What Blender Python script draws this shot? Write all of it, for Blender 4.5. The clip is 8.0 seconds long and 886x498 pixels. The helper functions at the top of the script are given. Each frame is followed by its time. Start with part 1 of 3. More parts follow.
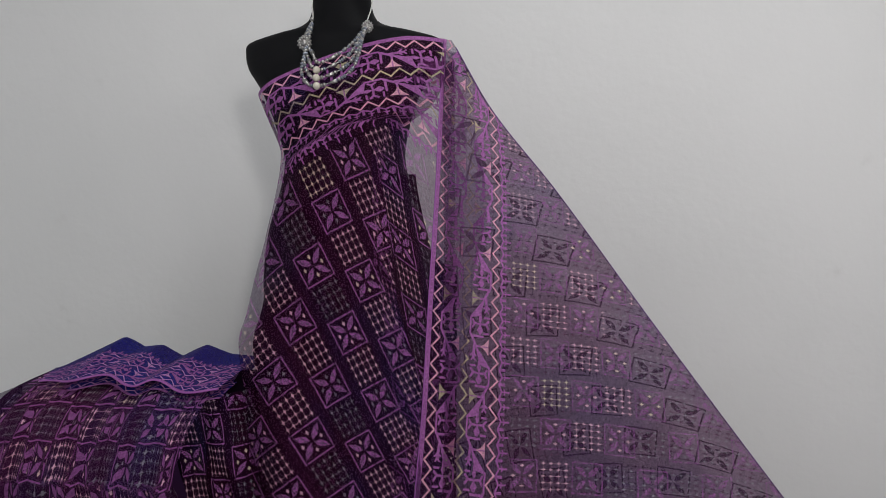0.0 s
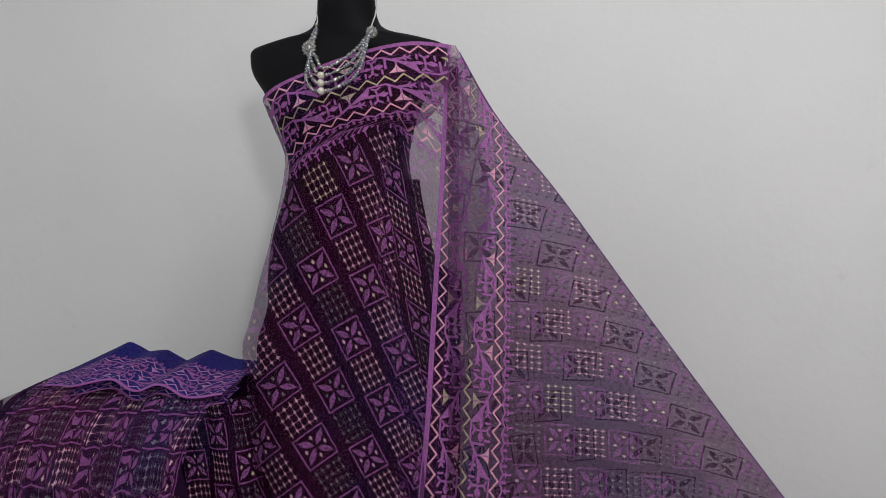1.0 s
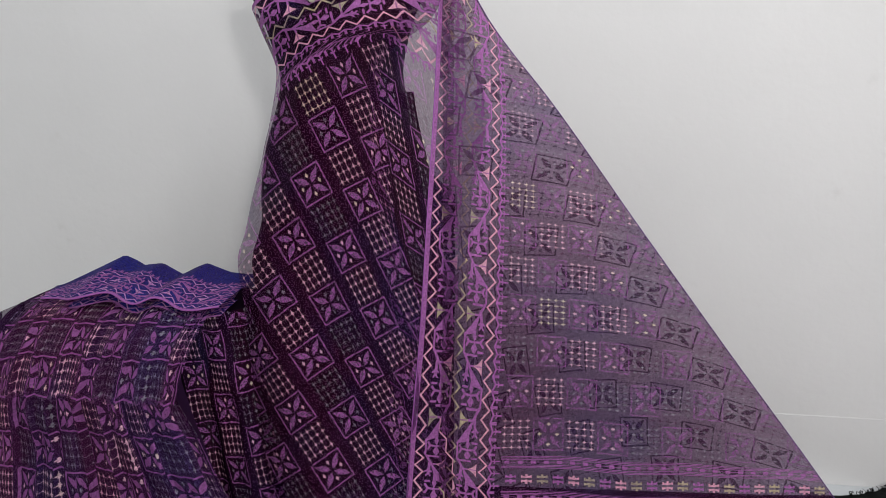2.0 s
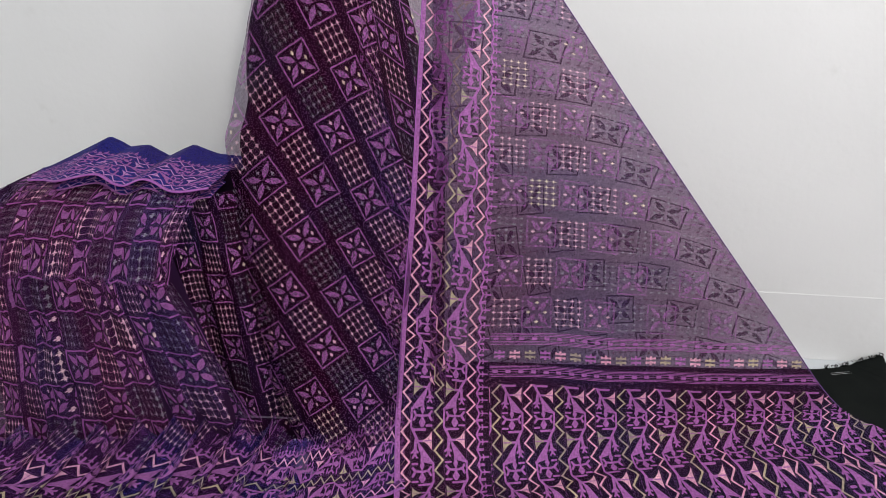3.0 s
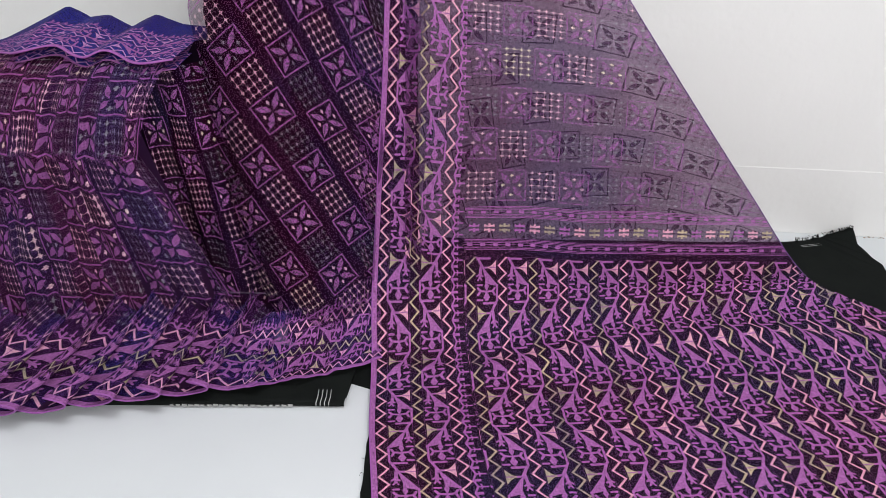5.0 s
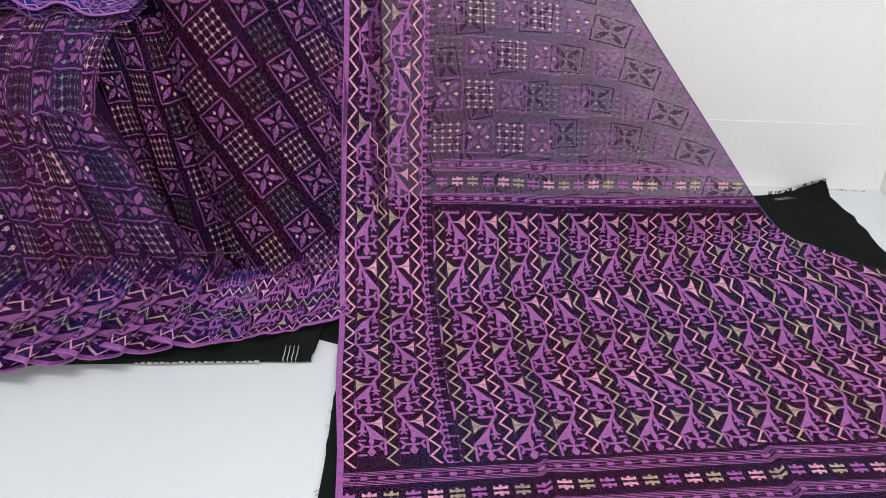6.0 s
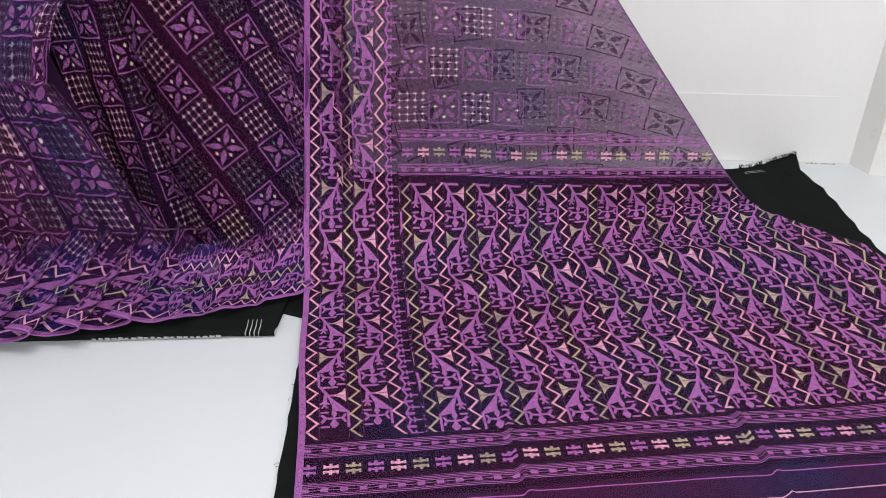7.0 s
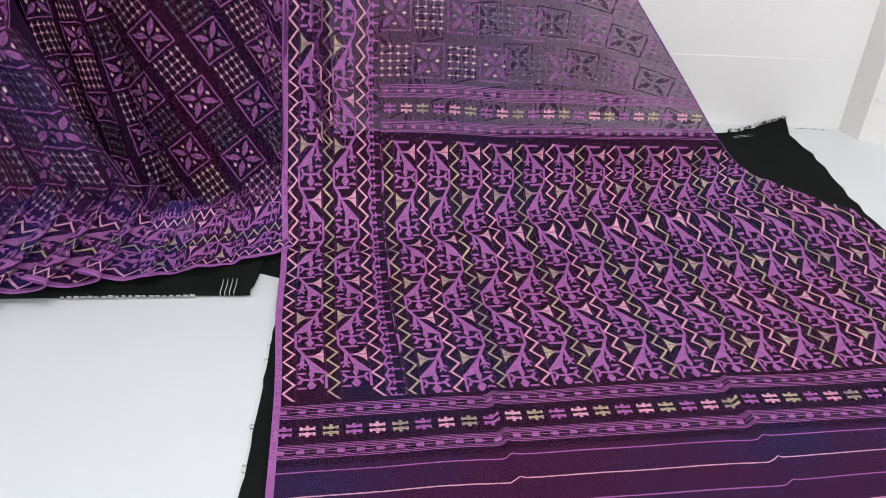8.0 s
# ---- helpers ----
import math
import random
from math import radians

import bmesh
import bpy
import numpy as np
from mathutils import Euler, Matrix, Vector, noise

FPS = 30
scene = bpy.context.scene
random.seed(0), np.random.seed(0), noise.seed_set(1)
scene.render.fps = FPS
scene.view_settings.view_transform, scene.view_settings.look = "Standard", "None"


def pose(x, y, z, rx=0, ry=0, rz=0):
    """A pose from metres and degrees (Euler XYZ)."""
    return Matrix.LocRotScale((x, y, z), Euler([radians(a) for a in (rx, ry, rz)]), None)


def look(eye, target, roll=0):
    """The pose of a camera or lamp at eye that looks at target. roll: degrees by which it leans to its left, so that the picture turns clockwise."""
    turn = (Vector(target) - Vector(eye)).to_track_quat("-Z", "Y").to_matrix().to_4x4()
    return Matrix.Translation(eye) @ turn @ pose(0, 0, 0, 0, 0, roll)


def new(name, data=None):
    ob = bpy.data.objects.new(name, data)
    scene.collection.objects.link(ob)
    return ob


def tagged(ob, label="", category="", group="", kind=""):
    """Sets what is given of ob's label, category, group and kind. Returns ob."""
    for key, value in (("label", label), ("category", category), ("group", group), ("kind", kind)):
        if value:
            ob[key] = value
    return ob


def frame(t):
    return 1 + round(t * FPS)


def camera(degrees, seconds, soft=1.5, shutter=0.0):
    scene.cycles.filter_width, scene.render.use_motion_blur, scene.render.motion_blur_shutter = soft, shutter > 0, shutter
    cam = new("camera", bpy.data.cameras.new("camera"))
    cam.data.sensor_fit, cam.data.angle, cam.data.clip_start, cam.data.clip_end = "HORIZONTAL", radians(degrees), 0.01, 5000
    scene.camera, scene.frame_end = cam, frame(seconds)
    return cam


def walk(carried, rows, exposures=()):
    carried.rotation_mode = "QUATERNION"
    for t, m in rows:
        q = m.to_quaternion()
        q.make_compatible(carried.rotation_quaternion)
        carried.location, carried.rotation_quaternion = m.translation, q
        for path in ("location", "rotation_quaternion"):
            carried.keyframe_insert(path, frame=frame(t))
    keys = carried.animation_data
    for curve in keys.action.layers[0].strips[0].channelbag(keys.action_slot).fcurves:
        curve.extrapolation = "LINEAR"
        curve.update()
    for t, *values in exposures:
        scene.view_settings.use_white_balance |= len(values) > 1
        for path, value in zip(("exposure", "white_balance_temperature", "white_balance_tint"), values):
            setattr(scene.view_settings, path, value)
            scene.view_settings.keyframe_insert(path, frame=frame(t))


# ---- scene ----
# camera and walk: a hand-held tilt from the shoulder down to the floor
cam = camera(59.6, 8.0, soft=0.85)
PATH = [
    (0.0, look((0.321, -0.103, 1.072), (-0.001, 1.860, 0.865), -0.4)),
    (0.5, look((0.320, -0.103, 1.072), (-0.009, 1.861, 0.876), -0.3)),
    (1.0, look((0.320, -0.103, 1.072), (-0.011, 1.860, 0.878), -0.4)),
    (1.2, look((0.320, -0.102, 1.072), (-0.010, 1.860, 0.861), -0.4)),
    (2.3, look((0.322, -0.099, 1.069), (0.015, 1.798, 0.569), -0.2)),
    (2.5, look((0.322, -0.098, 1.069), (0.017, 1.796, 0.505), -0.2)),
    (3.0, look((0.323, -0.098, 1.065), (0.042, 1.754, 0.365), -0.2)),
    (3.5, look((0.326, -0.100, 1.062), (0.060, 1.722, 0.282), -0.3)),
    (4.0, look((0.328, -0.102, 1.056), (0.068, 1.677, 0.180), -0.2)),
    (4.5, look((0.332, -0.102, 1.050), (0.092, 1.653, 0.123), -0.1)),
    (6.0, look((0.388, -0.104, 0.986), (0.198, 1.606, -0.034), -0.5)),
    (6.5, look((0.409, -0.100, 0.961), (0.250, 1.605, -0.074), -0.5)),
    (7.0, look((0.419, -0.099, 0.936), (0.278, 1.604, -0.103), -0.2)),
    (7.5, look((0.427, -0.104, 0.916), (0.300, 1.593, -0.127), 0.3)),
    (8.0, look((0.417, -0.071, 0.897), (0.325, 1.592, -0.209), 1.3)),
]
walk(cam, PATH, [(0.0, -0.66), (1.0, -0.58), (2.5, -0.06), (4.5, 0.22), (8.0, 0.25)])

# light: windows behind the camera of a closed white room, added fills, and a weak grey world
world = bpy.data.worlds.new("room_air")
scene.world = world
world.use_nodes = True
world.node_tree.nodes["Background"].inputs[0].default_value = (0.9, 0.95, 1.0, 1)
world.node_tree.nodes["Background"].inputs[1].default_value = 0.05


def area_lamp(name, eye, target, sx, sy, watts, color):
    data = bpy.data.lights.new(name, "AREA")
    data.shape, data.size, data.size_y, data.energy, data.color = "RECTANGLE", sx, sy, watts, color
    ob = new(name, data)
    ob.matrix_world = look(eye, target)
    return ob


area_lamp("window_light_front", (1.12, -1.45, 1.66), (0.0, 2.0, 1.0), 0.22, 0.32, 35, (1.0, 0.975, 0.97))
area_lamp("window_light_side", (2.25, -1.25, 1.90), (-0.2, 1.8, 0.9), 0.42, 0.50, 12, (1.0, 0.975, 0.97))
# soft fill added from the left, with no source of its own
area_lamp("fill_light_left", (-2.3, 0.2, 1.5), (-0.6, 2.0, 1.0), 0.8, 1.0, 5, (0.93, 0.97, 1.0))
# added overhead fill for light bounced off the ceiling, not a fixture
area_lamp("ceiling_bounce_fill", (0.35, 0.45, 2.72), (0.35, 0.65, 0.0), 1.3, 0.5, 28, (0.98, 0.99, 1.0))


# ---- node arithmetic ----
class Ex:
    """A value in a node tree, with arithmetic."""

    def __init__(self, tree, sock):
        self.tree, self.sock = tree, sock

    def op(self, name, *args, clamp=False):
        n = self.tree.nodes.new("ShaderNodeMath")
        n.operation, n.use_clamp = name, clamp
        for i, a in enumerate(args):
            if isinstance(a, Ex):
                self.tree.links.new(a.sock, n.inputs[i])
            else:
                n.inputs[i].default_value = a
        return Ex(self.tree, n.outputs[0])

    def __add__(self, o): return self.op("ADD", self, o)
    def __radd__(self, o): return self.op("ADD", o, self)
    def __sub__(self, o): return self.op("SUBTRACT", self, o)
    def __rsub__(self, o): return self.op("SUBTRACT", o, self)
    def __mul__(self, o): return self.op("MULTIPLY", self, o)
    def __rmul__(self, o): return self.op("MULTIPLY", o, self)
    def __truediv__(self, o): return self.op("DIVIDE", self, o)
    def abs(self): return self.op("ABSOLUTE", self)
    def floor(self): return self.op("FLOOR", self)
    def fract(self): return self.op("FRACT", self)
    def odd(self): return self.op("FLOORED_MODULO", self, 2.0)
    def min(self, o): return self.op("MINIMUM", self, o)
    def max(self, o): return self.op("MAXIMUM", self, o)
    def lt(self, r, soft=0.7): return self.op("MULTIPLY_ADD", r - self, 1 / soft, 0.5, clamp=True)
    def gt(self, r, soft=0.7): return self.op("MULTIPLY_ADD", self - r, 1 / soft, 0.5, clamp=True)
    def clamp(self): return self.op("ADD", self, 0.0, clamp=True)


def mixv(a, b, f):
    return a + (b - a) * f


def segment(x, y, ax, ay, bx, by):
    """Distance from a line piece."""
    dx, dy = bx - ax, by - ay
    ll = dx * dx + dy * dy
    h = ((x - ax) * (dx / ll) + (y - ay) * (dy / ll)).clamp()
    ex, ey = x - ax - h * dx, y - ay - h * dy
    return (ex * ex + ey * ey).op("SQRT", ex * ex + ey * ey)


def triangle(x, y, pts):
    """Signed distance, by its three edges (clockwise with y down)."""
    out = None
    cx, cy = sum(p[0] for p in pts) / 3, sum(p[1] for p in pts) / 3
    for (ax, ay), (bx, by) in zip(pts, pts[1:] + pts[:1]):
        nx, ny = by - ay, ax - bx
        l = math.hypot(nx, ny)
        nx, ny = nx / l, ny / l
        if (cx - ax) * nx + (cy - ay) * ny > 0:
            nx, ny = -nx, -ny
        d = x * nx + y * ny - (ax * nx + ay * ny)
        out = d if out is None else out.max(d)
    return out


def diamond(x, y, cx, cy, w, h):
    return ((x - cx).abs() / w + (y - cy).abs() / h).lt(1.0, 0.15)


def new_material(name):
    m = bpy.data.materials.new(name)
    m.use_nodes = True
    m.node_tree.nodes.clear()
    t = m.node_tree
    out = t.nodes.new("ShaderNodeOutputMaterial")
    return m, t, out


def node(t, kind, **values):
    n = t.nodes.new(kind)
    for k, v in values.items():
        n.inputs[k.replace("_", " ")].default_value = v
    return n


def noise_at(t, vector, scale, detail=3.0):
    n = node(t, "ShaderNodeTexNoise", Scale=scale, Detail=detail)
    if vector is not None:
        t.links.new(vector, n.inputs["Vector"])
    return Ex(t, n.outputs["Fac"])


def colour_mix(t, a, b, f):
    n = t.nodes.new("ShaderNodeMix")
    n.data_type = "RGBA"
    for i, v in ((6, a), (7, b)):
        if isinstance(v, tuple):
            n.inputs[i].default_value = (*v, 1)
        else:
            t.links.new(v, n.inputs[i])
    if isinstance(f, Ex):
        t.links.new(f.sock, n.inputs[0])
    else:
        n.inputs[0].default_value = f
    return n.outputs[2]


def combine(t, x, y, z=0.0):
    n = t.nodes.new("ShaderNodeCombineXYZ")
    for i, v in enumerate((x, y, z)):
        if isinstance(v, Ex):
            t.links.new(v.sock, n.inputs[i])
        else:
            n.inputs[i].default_value = v
    return n.outputs[0]


# the length of the saree, in millimetres from the shoulder: field, band, pallu, end band
BAND, PALLU, PALLU_END, EDGE = 1026.0, 1154.0, 1814.0, 212.0


def saree_material(name, warm, cool, sheer, plain=False, shaded=False, loose=False, veil=0.34, pinks=((0.50, 0.22, 0.33), (0.64, 0.36, 0.42))):
    """Hand-woven jamdani: sheer ground with opaque woven motifs. UV in metres: u from the selvedge, v along the length."""
    m, t, out = new_material(name)
    uv = t.nodes.new("ShaderNodeUVMap").outputs[0]
    sep = t.nodes.new("ShaderNodeSeparateXYZ")
    t.links.new(uv, sep.inputs[0])
    wob = (noise_at(t, uv, 60.0, 2.0) - 0.5) * 1.6
    u = Ex(t, sep.outputs[0]) * 1000.0 + wob
    v = Ex(t, sep.outputs[1]) * 1000.0 + wob
    zero = u * 0.0
    in_pallu = v.gt(PALLU) * v.lt(PALLU_END)
    in_border = u.lt(EDGE) * v.lt(PALLU_END)
    pal = in_pallu * u.gt(EDGE)
    # zigzags and vines, for border and pallu alike
    pitch = 74.2
    uu = (u - mixv(zero + 22.0, zero + 228.0, pal)) / pitch
    idx = (uu + 0.5).floor()
    off = (uu - idx) * pitch
    half = mixv(zero + 19.1, zero + 19.6, pal)
    tri_wave = (v.op("PINGPONG", v, half) / half - 0.5) * 18.0
    has_zig = mixv(in_border * uu.lt(2.5, 0.1), pal, pal)
    zig = (off - tri_wave).abs().lt(2.7) * has_zig
    zig_yellow = (idx + pal).odd().gt(0.5, 0.1)
    hair = (off.abs() - 12.0).abs().lt(0.4) * has_zig
    has_vine = mixv(in_border * v.lt(PALLU_END - 26.0) * uu.gt(0.0, 0.02) * uu.lt(2.0, 0.02), pal, pal)
    run = mixv((v - 1173.0) / 107.0 + 101.245, (v - PALLU) / 110.0 + 100.0, pal)
    row = run.floor()
    x0 = (uu.fract() * pitch - 11.5) * (46.0 / (pitch - 23.0))
    x = mixv(x0, 46.0 - x0, row.odd())
    y = run.fract() * 100.0
    inside = x.gt(-1.5) * x.lt(47.5)
    fx = x - 25.0
    cup = (y - 24.5).abs() - (fx * fx * 0.040 + fx * 0.16 + 1.6)
    lily = cup.lt(0.0, 1.2) * x.gt(25.0) * x.lt(43.0)
    rib = (y - 24.5).abs().lt(1.1) * x.gt(28.0)
    vine = segment(x, y, 1, -2, 15, 25).lt(2.7)
    for shape in (
        segment(x, y, 14, 24.5, 26, 24.5).lt(2.3),
        segment(x, y, 8, 4, 29, 4).lt(2.5),
        segment(x, y, 11, 22, 9, 48).lt(3.0),
        segment(x, y, 9, 39, 3, 44).lt(2.0),
        segment(x, y, 9, 39, 15, 44).lt(2.0),
        segment(x, y, 9, 47, 5, 53).lt(1.8),
        segment(x, y, 9, 47, 13, 53).lt(1.8),
        triangle(x, y, [(15, 26), (46, 66), (25, 60)]).lt(1.5),
        segment(x, y, 24, 40, 23, 60).lt(2.9),
        segment(x, y, 45, 64, 45, 102).lt(2.1),
        diamond(x, y, 23, 67, 4.8, 12.0),
        diamond(x, y, 23, 91, 7.2, 13.0),
        segment(x, y, 23, 79, 10, 77.5).lt(2.3),
        segment(x, y, 23, 79, 36, 77.5).lt(2.3),
        segment(x, y, 10, 77.5, 4.5, 71).lt(2.5),
        segment(x, y, 10, 77.5, 4.5, 86).lt(2.5),
        segment(x, y, 36, 77.5, 40, 71).lt(2.3),
        segment(x, y, 36, 77.5, 40, 86).lt(2.3),
        segment(x, y, 4, 64, 13, 64).lt(2.2),
        segment(x, y, 4, 97, 14, 97).lt(2.2),
    ):
        vine = vine.max(shape)
    vine = vine * has_vine * inside * (1.0 - lily)
    vine = vine.max(rib * lily * has_vine)
    lily = lily * has_vine * inside * (1.0 - rib)
    # comb of short spikes along the inside of the border
    sv = (v / 31.0).fract() * 31.0 - 15.5
    su = u - 186.0
    comb = (su + sv.abs() * 0.45 - 4.0).abs().lt(2.2).max(sv.abs().lt(1.8) * su.gt(2.0) * su.lt(23.0))
    comb = comb.max((su - 12.0 + sv.abs() * 0.4).abs().lt(1.6) * sv.abs().lt(6.5))
    comb = comb.max((sv.abs() - 14.0).abs().lt(1.6) * su.gt(-2.0) * su.lt(12.0)) * in_border * u.gt(175.0) * u.lt(EDGE - 1.0)
    selv = u.lt(10.5)
    # field: flower squares and lattice squares in turns
    pu, pv = 74.5, 86.7
    fu, fv = (u - 205.75) / pu, (v - 70.65) / pv
    iu, iv = fu.floor(), fv.floor()
    a, b = (fu.fract() - 0.5) * pu, (fv.fract() - 0.5) * pv
    field = (1.0 - in_border) * v.lt(BAND - 6.0)
    box = (iu + iv).odd().gt(0.5, 0.1)
    aa, ab = a.abs(), b.abs()
    frame_line = (aa.max(ab * 1.07) - 33.8).abs().lt(1.7)
    s, w = (aa + ab) * 0.7071, (aa - ab).abs() * 0.7071
    petal = (w - ((s - 3.0) * 0.55).min((38.5 - s) * 0.42).min(zero + 5.9)).lt(0.0)
    pa, pb = (aa - 20.0).abs(), (ab - 20.0).abs()
    near_a, near_b = mixv(pa, aa, ab.gt(aa, 0.2)), mixv(ab, pb, ab.gt(aa, 0.2))
    small = (near_b.lt(1.2) * near_a.lt(4.6)).max(near_b.lt(3.0) * near_a.lt(1.4))
    la, lb = (a / 17.4).fract() * 17.4 - 8.7, (b / 13.0 + 0.5).fract() * 13.0 - 6.5
    cell_in = aa.lt(34.5) * ab.lt(31.5)
    wave = (lb.abs() - 3.2) * 0.5
    star = (lb.abs().lt(0.95) * la.abs().lt(4.4)).max(lb.abs().lt(2.5) * la.abs().lt(1.3)).max((la - wave).abs().lt(0.35) * 0.8).max(lb.abs().lt(0.25) * 0.85) * cell_in
    rnd = t.nodes.new("ShaderNodeTexWhiteNoise")
    t.links.new(combine(t, iu, iv), rnd.inputs["Vector"])
    rnd = Ex(t, rnd.outputs["Value"])
    purple_field = frame_line.max(petal) * box * field
    pale_field = (small * box).max(star * (1.0 - box)) * field

    # bands across the width at both ends of the pallu
    def band(v0):
        bv = v - v0
        on = bv.gt(0.0) * bv.lt(112.0)
        lines = (bv / 3.4).fract().lt(0.45, 0.3)
        c = (bv - 56.0).abs()
        fine = lines * (c - 32.0).abs().lt(5.5).max((c - 52.0).abs().lt(5.0))
        dash = (c - 42.0).abs().lt(3.8) * ((u / 30.0).fract() - 0.5).abs().lt(0.2, 0.05)
        dash = dash.max((c - 42.0).abs().lt(0.6))
        mu = ((u / 36.0).fract() - 0.5).abs() * 36.0
        motif = ((c - 5.2).abs().lt(2.5) * mu.lt(12.5)).max(c.lt(12.0) * mu.lt(2.6)).max((c - 6.0).abs().lt(3.6) * (mu - 10.5).abs().lt(1.6))
        motif = motif * c.gt(1.6)
        return on * fine.max(dash), on * motif

    f1, m1 = band(BAND)
    f2, m2 = band(PALLU_END + 10.0)
    inner = 1.0 - in_border * v.lt(PALLU)
    band_purple, band_motif = (f1 * inner).max(f2), (m1 * inner).max(m2)
    which = ((u / 36.0).floor()).op("FLOORED_MODULO", (u / 36.0).floor(), 3.0)
    lv = v - (PALLU_END + 145.0)
    tail = lv.gt(-10.0)
    thin = (lv / 45.0).fract() * 45.0
    thin = thin.lt(2.2) * tail * v.gt(PALLU_END + 130.0)
    thin_pink = thin * ((lv / 45.0).floor().odd())
    motif_purple = vine.max(comb).max(selv).max(hair * 0.5).max(purple_field).max(band_purple).max(band_motif * which.lt(0.5, 0.2)).max(thin)
    pink = (zig * (1.0 - zig_yellow)).max(lily * (1.0 - row.odd())).max(band_motif * which.gt(0.5, 0.2) * which.lt(1.5, 0.2)).max(thin_pink)
    yellow = (zig * zig_yellow).max(lily * row.odd()).max(band_motif * which.gt(1.5, 0.2))
    if plain:
        keep = 1.0 - field
        motif_purple, pink, yellow, pale_field = motif_purple * keep, pink * keep, yellow * keep, pale_field * keep
    # thread colours
    big = noise_at(t, uv, 3.2, 2.0)
    shot = ((big - 0.5) * 4.5 + 0.30 + ((v / 41.0).floor() * 0.37).fract() * 0.45 - 0.2).clamp()
    ground = colour_mix(t, warm, cool, shot)
    weave_v = noise_at(t, combine(t, u * 0.10, v * 0.62), 1.0, 2.0)
    weave_u = noise_at(t, combine(t, u * 0.62, v * 0.10), 1.0, 2.0)
    thread = (weave_v + weave_u) * 0.5
    tint = noise_at(t, uv, 9.0, 2.0)
    # back layer: motif purple darkened, as it gets less light behind the pallu
    low_p, high_p = ((0.045, 0.014, 0.050), (0.075, 0.024, 0.080)) if shaded else ((0.215, 0.069, 0.222), (0.310, 0.114, 0.308))
    # same purple thread painted brighter: more light reaches the pallu on the floor
    if loose:
        low_p, high_p = (0.245, 0.078, 0.250), (0.350, 0.130, 0.345)
    purple = colour_mix(t, low_p, high_p, tint)
    pinkc = colour_mix(t, *pinks, tint)
    yellowc = colour_mix(t, (0.22, 0.19, 0.16), (0.42, 0.36, 0.22), (tint * 3.2 - 1.1).clamp())
    if plain:
        yellowc = pinkc
    # share of lattice squares with dull grey stars, rising with u on the pallu
    dull_share = 0.36 + ((u - 420.0) / 260.0).clamp() * (0.58 if loose else 0.0)
    palec = colour_mix(t, (0.20, 0.19, 0.22), colour_mix(t, (0.70, 0.44, 0.52), (0.66, 0.58, 0.42), rnd.gt(0.92, 0.1)), rnd.gt(dull_share, 0.1))
    # pale motifs of the back layer are painted down the same way
    if shaded:
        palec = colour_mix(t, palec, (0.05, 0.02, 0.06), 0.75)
    col = colour_mix(t, ground, purple, motif_purple)
    # flowers of the hanging pallu darkened in colour, as if lit from behind
    if loose:
        col = colour_mix(t, col, (0.085, 0.024, 0.100), purple_field * 0.40)
    col = colour_mix(t, col, yellowc, yellow)
    col = colour_mix(t, col, pinkc, pink)
    col = colour_mix(t, col, palec, pale_field)
    hsv = t.nodes.new("ShaderNodeHueSaturation")
    t.links.new(col, hsv.inputs["Color"])
    t.links.new((((thread - 0.5) * 3.2 + (noise_at(t, uv, 260.0, 2.0) - 0.5) * 0.7) * (1.0 - tail * 0.7) + 1.02).sock, hsv.inputs["Value"])
    solid = motif_purple.max(pink).max(yellow).max(pale_field)
    # field motifs thinned over dark backing, to dim cloth that gets less light
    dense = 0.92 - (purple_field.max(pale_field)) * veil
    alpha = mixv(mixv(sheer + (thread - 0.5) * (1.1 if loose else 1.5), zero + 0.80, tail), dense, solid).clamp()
    bsdf = node(t, "ShaderNodeBsdfPrincipled", Roughness=0.62)
    bsdf.inputs["Specular IOR Level"].default_value = 0.05
    t.links.new(hsv.outputs[0], bsdf.inputs["Base Color"])
    bump = node(t, "ShaderNodeBump", Strength=0.35, Distance=0.0008)
    t.links.new((thread + solid * 0.8).sock, bump.inputs["Height"])
    t.links.new(bump.outputs[0], bsdf.inputs["Normal"])
    clear = t.nodes.new("ShaderNodeBsdfTransparent")
    clear.inputs[0].default_value = (0.92, 0.83, 0.93, 1)
    mix = t.nodes.new("ShaderNodeMixShader")
    t.links.new(alpha.sock, mix.inputs[0])
    t.links.new(clear.outputs[0], mix.inputs[1])
    t.links.new(bsdf.outputs[0], mix.inputs[2])
    t.links.new(mix.outputs[0], out.inputs[0])
    return m


def rough_material(name, low, high, scale, rough, bump_strength=0.2, bump_scale=120.0, metal=0.0, bump_depth=0.002, stain=None, gloss=0.5):
    m, t, out = new_material(name)
    co = t.nodes.new("ShaderNodeTexCoord").outputs["Object"]
    n1, n2 = noise_at(t, co, scale, 5.0), noise_at(t, co, bump_scale, 4.0)
    col = colour_mix(t, low, high, (n1 * 1.6 - 0.3).clamp())
    if stain:
        spots = ((noise_at(t, co, 7.0, 6.0) - 0.66) * 9.0).clamp() * ((n2 - 0.45) * 5.0).clamp()
        col = colour_mix(t, col, stain, spots)
    b = node(t, "ShaderNodeBsdfPrincipled", Roughness=rough, Metallic=metal)
    b.inputs["Specular IOR Level"].default_value = gloss
    t.links.new(col, b.inputs["Base Color"])
    bump = node(t, "ShaderNodeBump", Strength=bump_strength, Distance=bump_depth)
    t.links.new((n2 + n1 * 0.5).sock, bump.inputs["Height"])
    t.links.new(bump.outputs[0], b.inputs["Normal"])
    t.links.new(b.outputs[0], out.inputs[0])
    return m


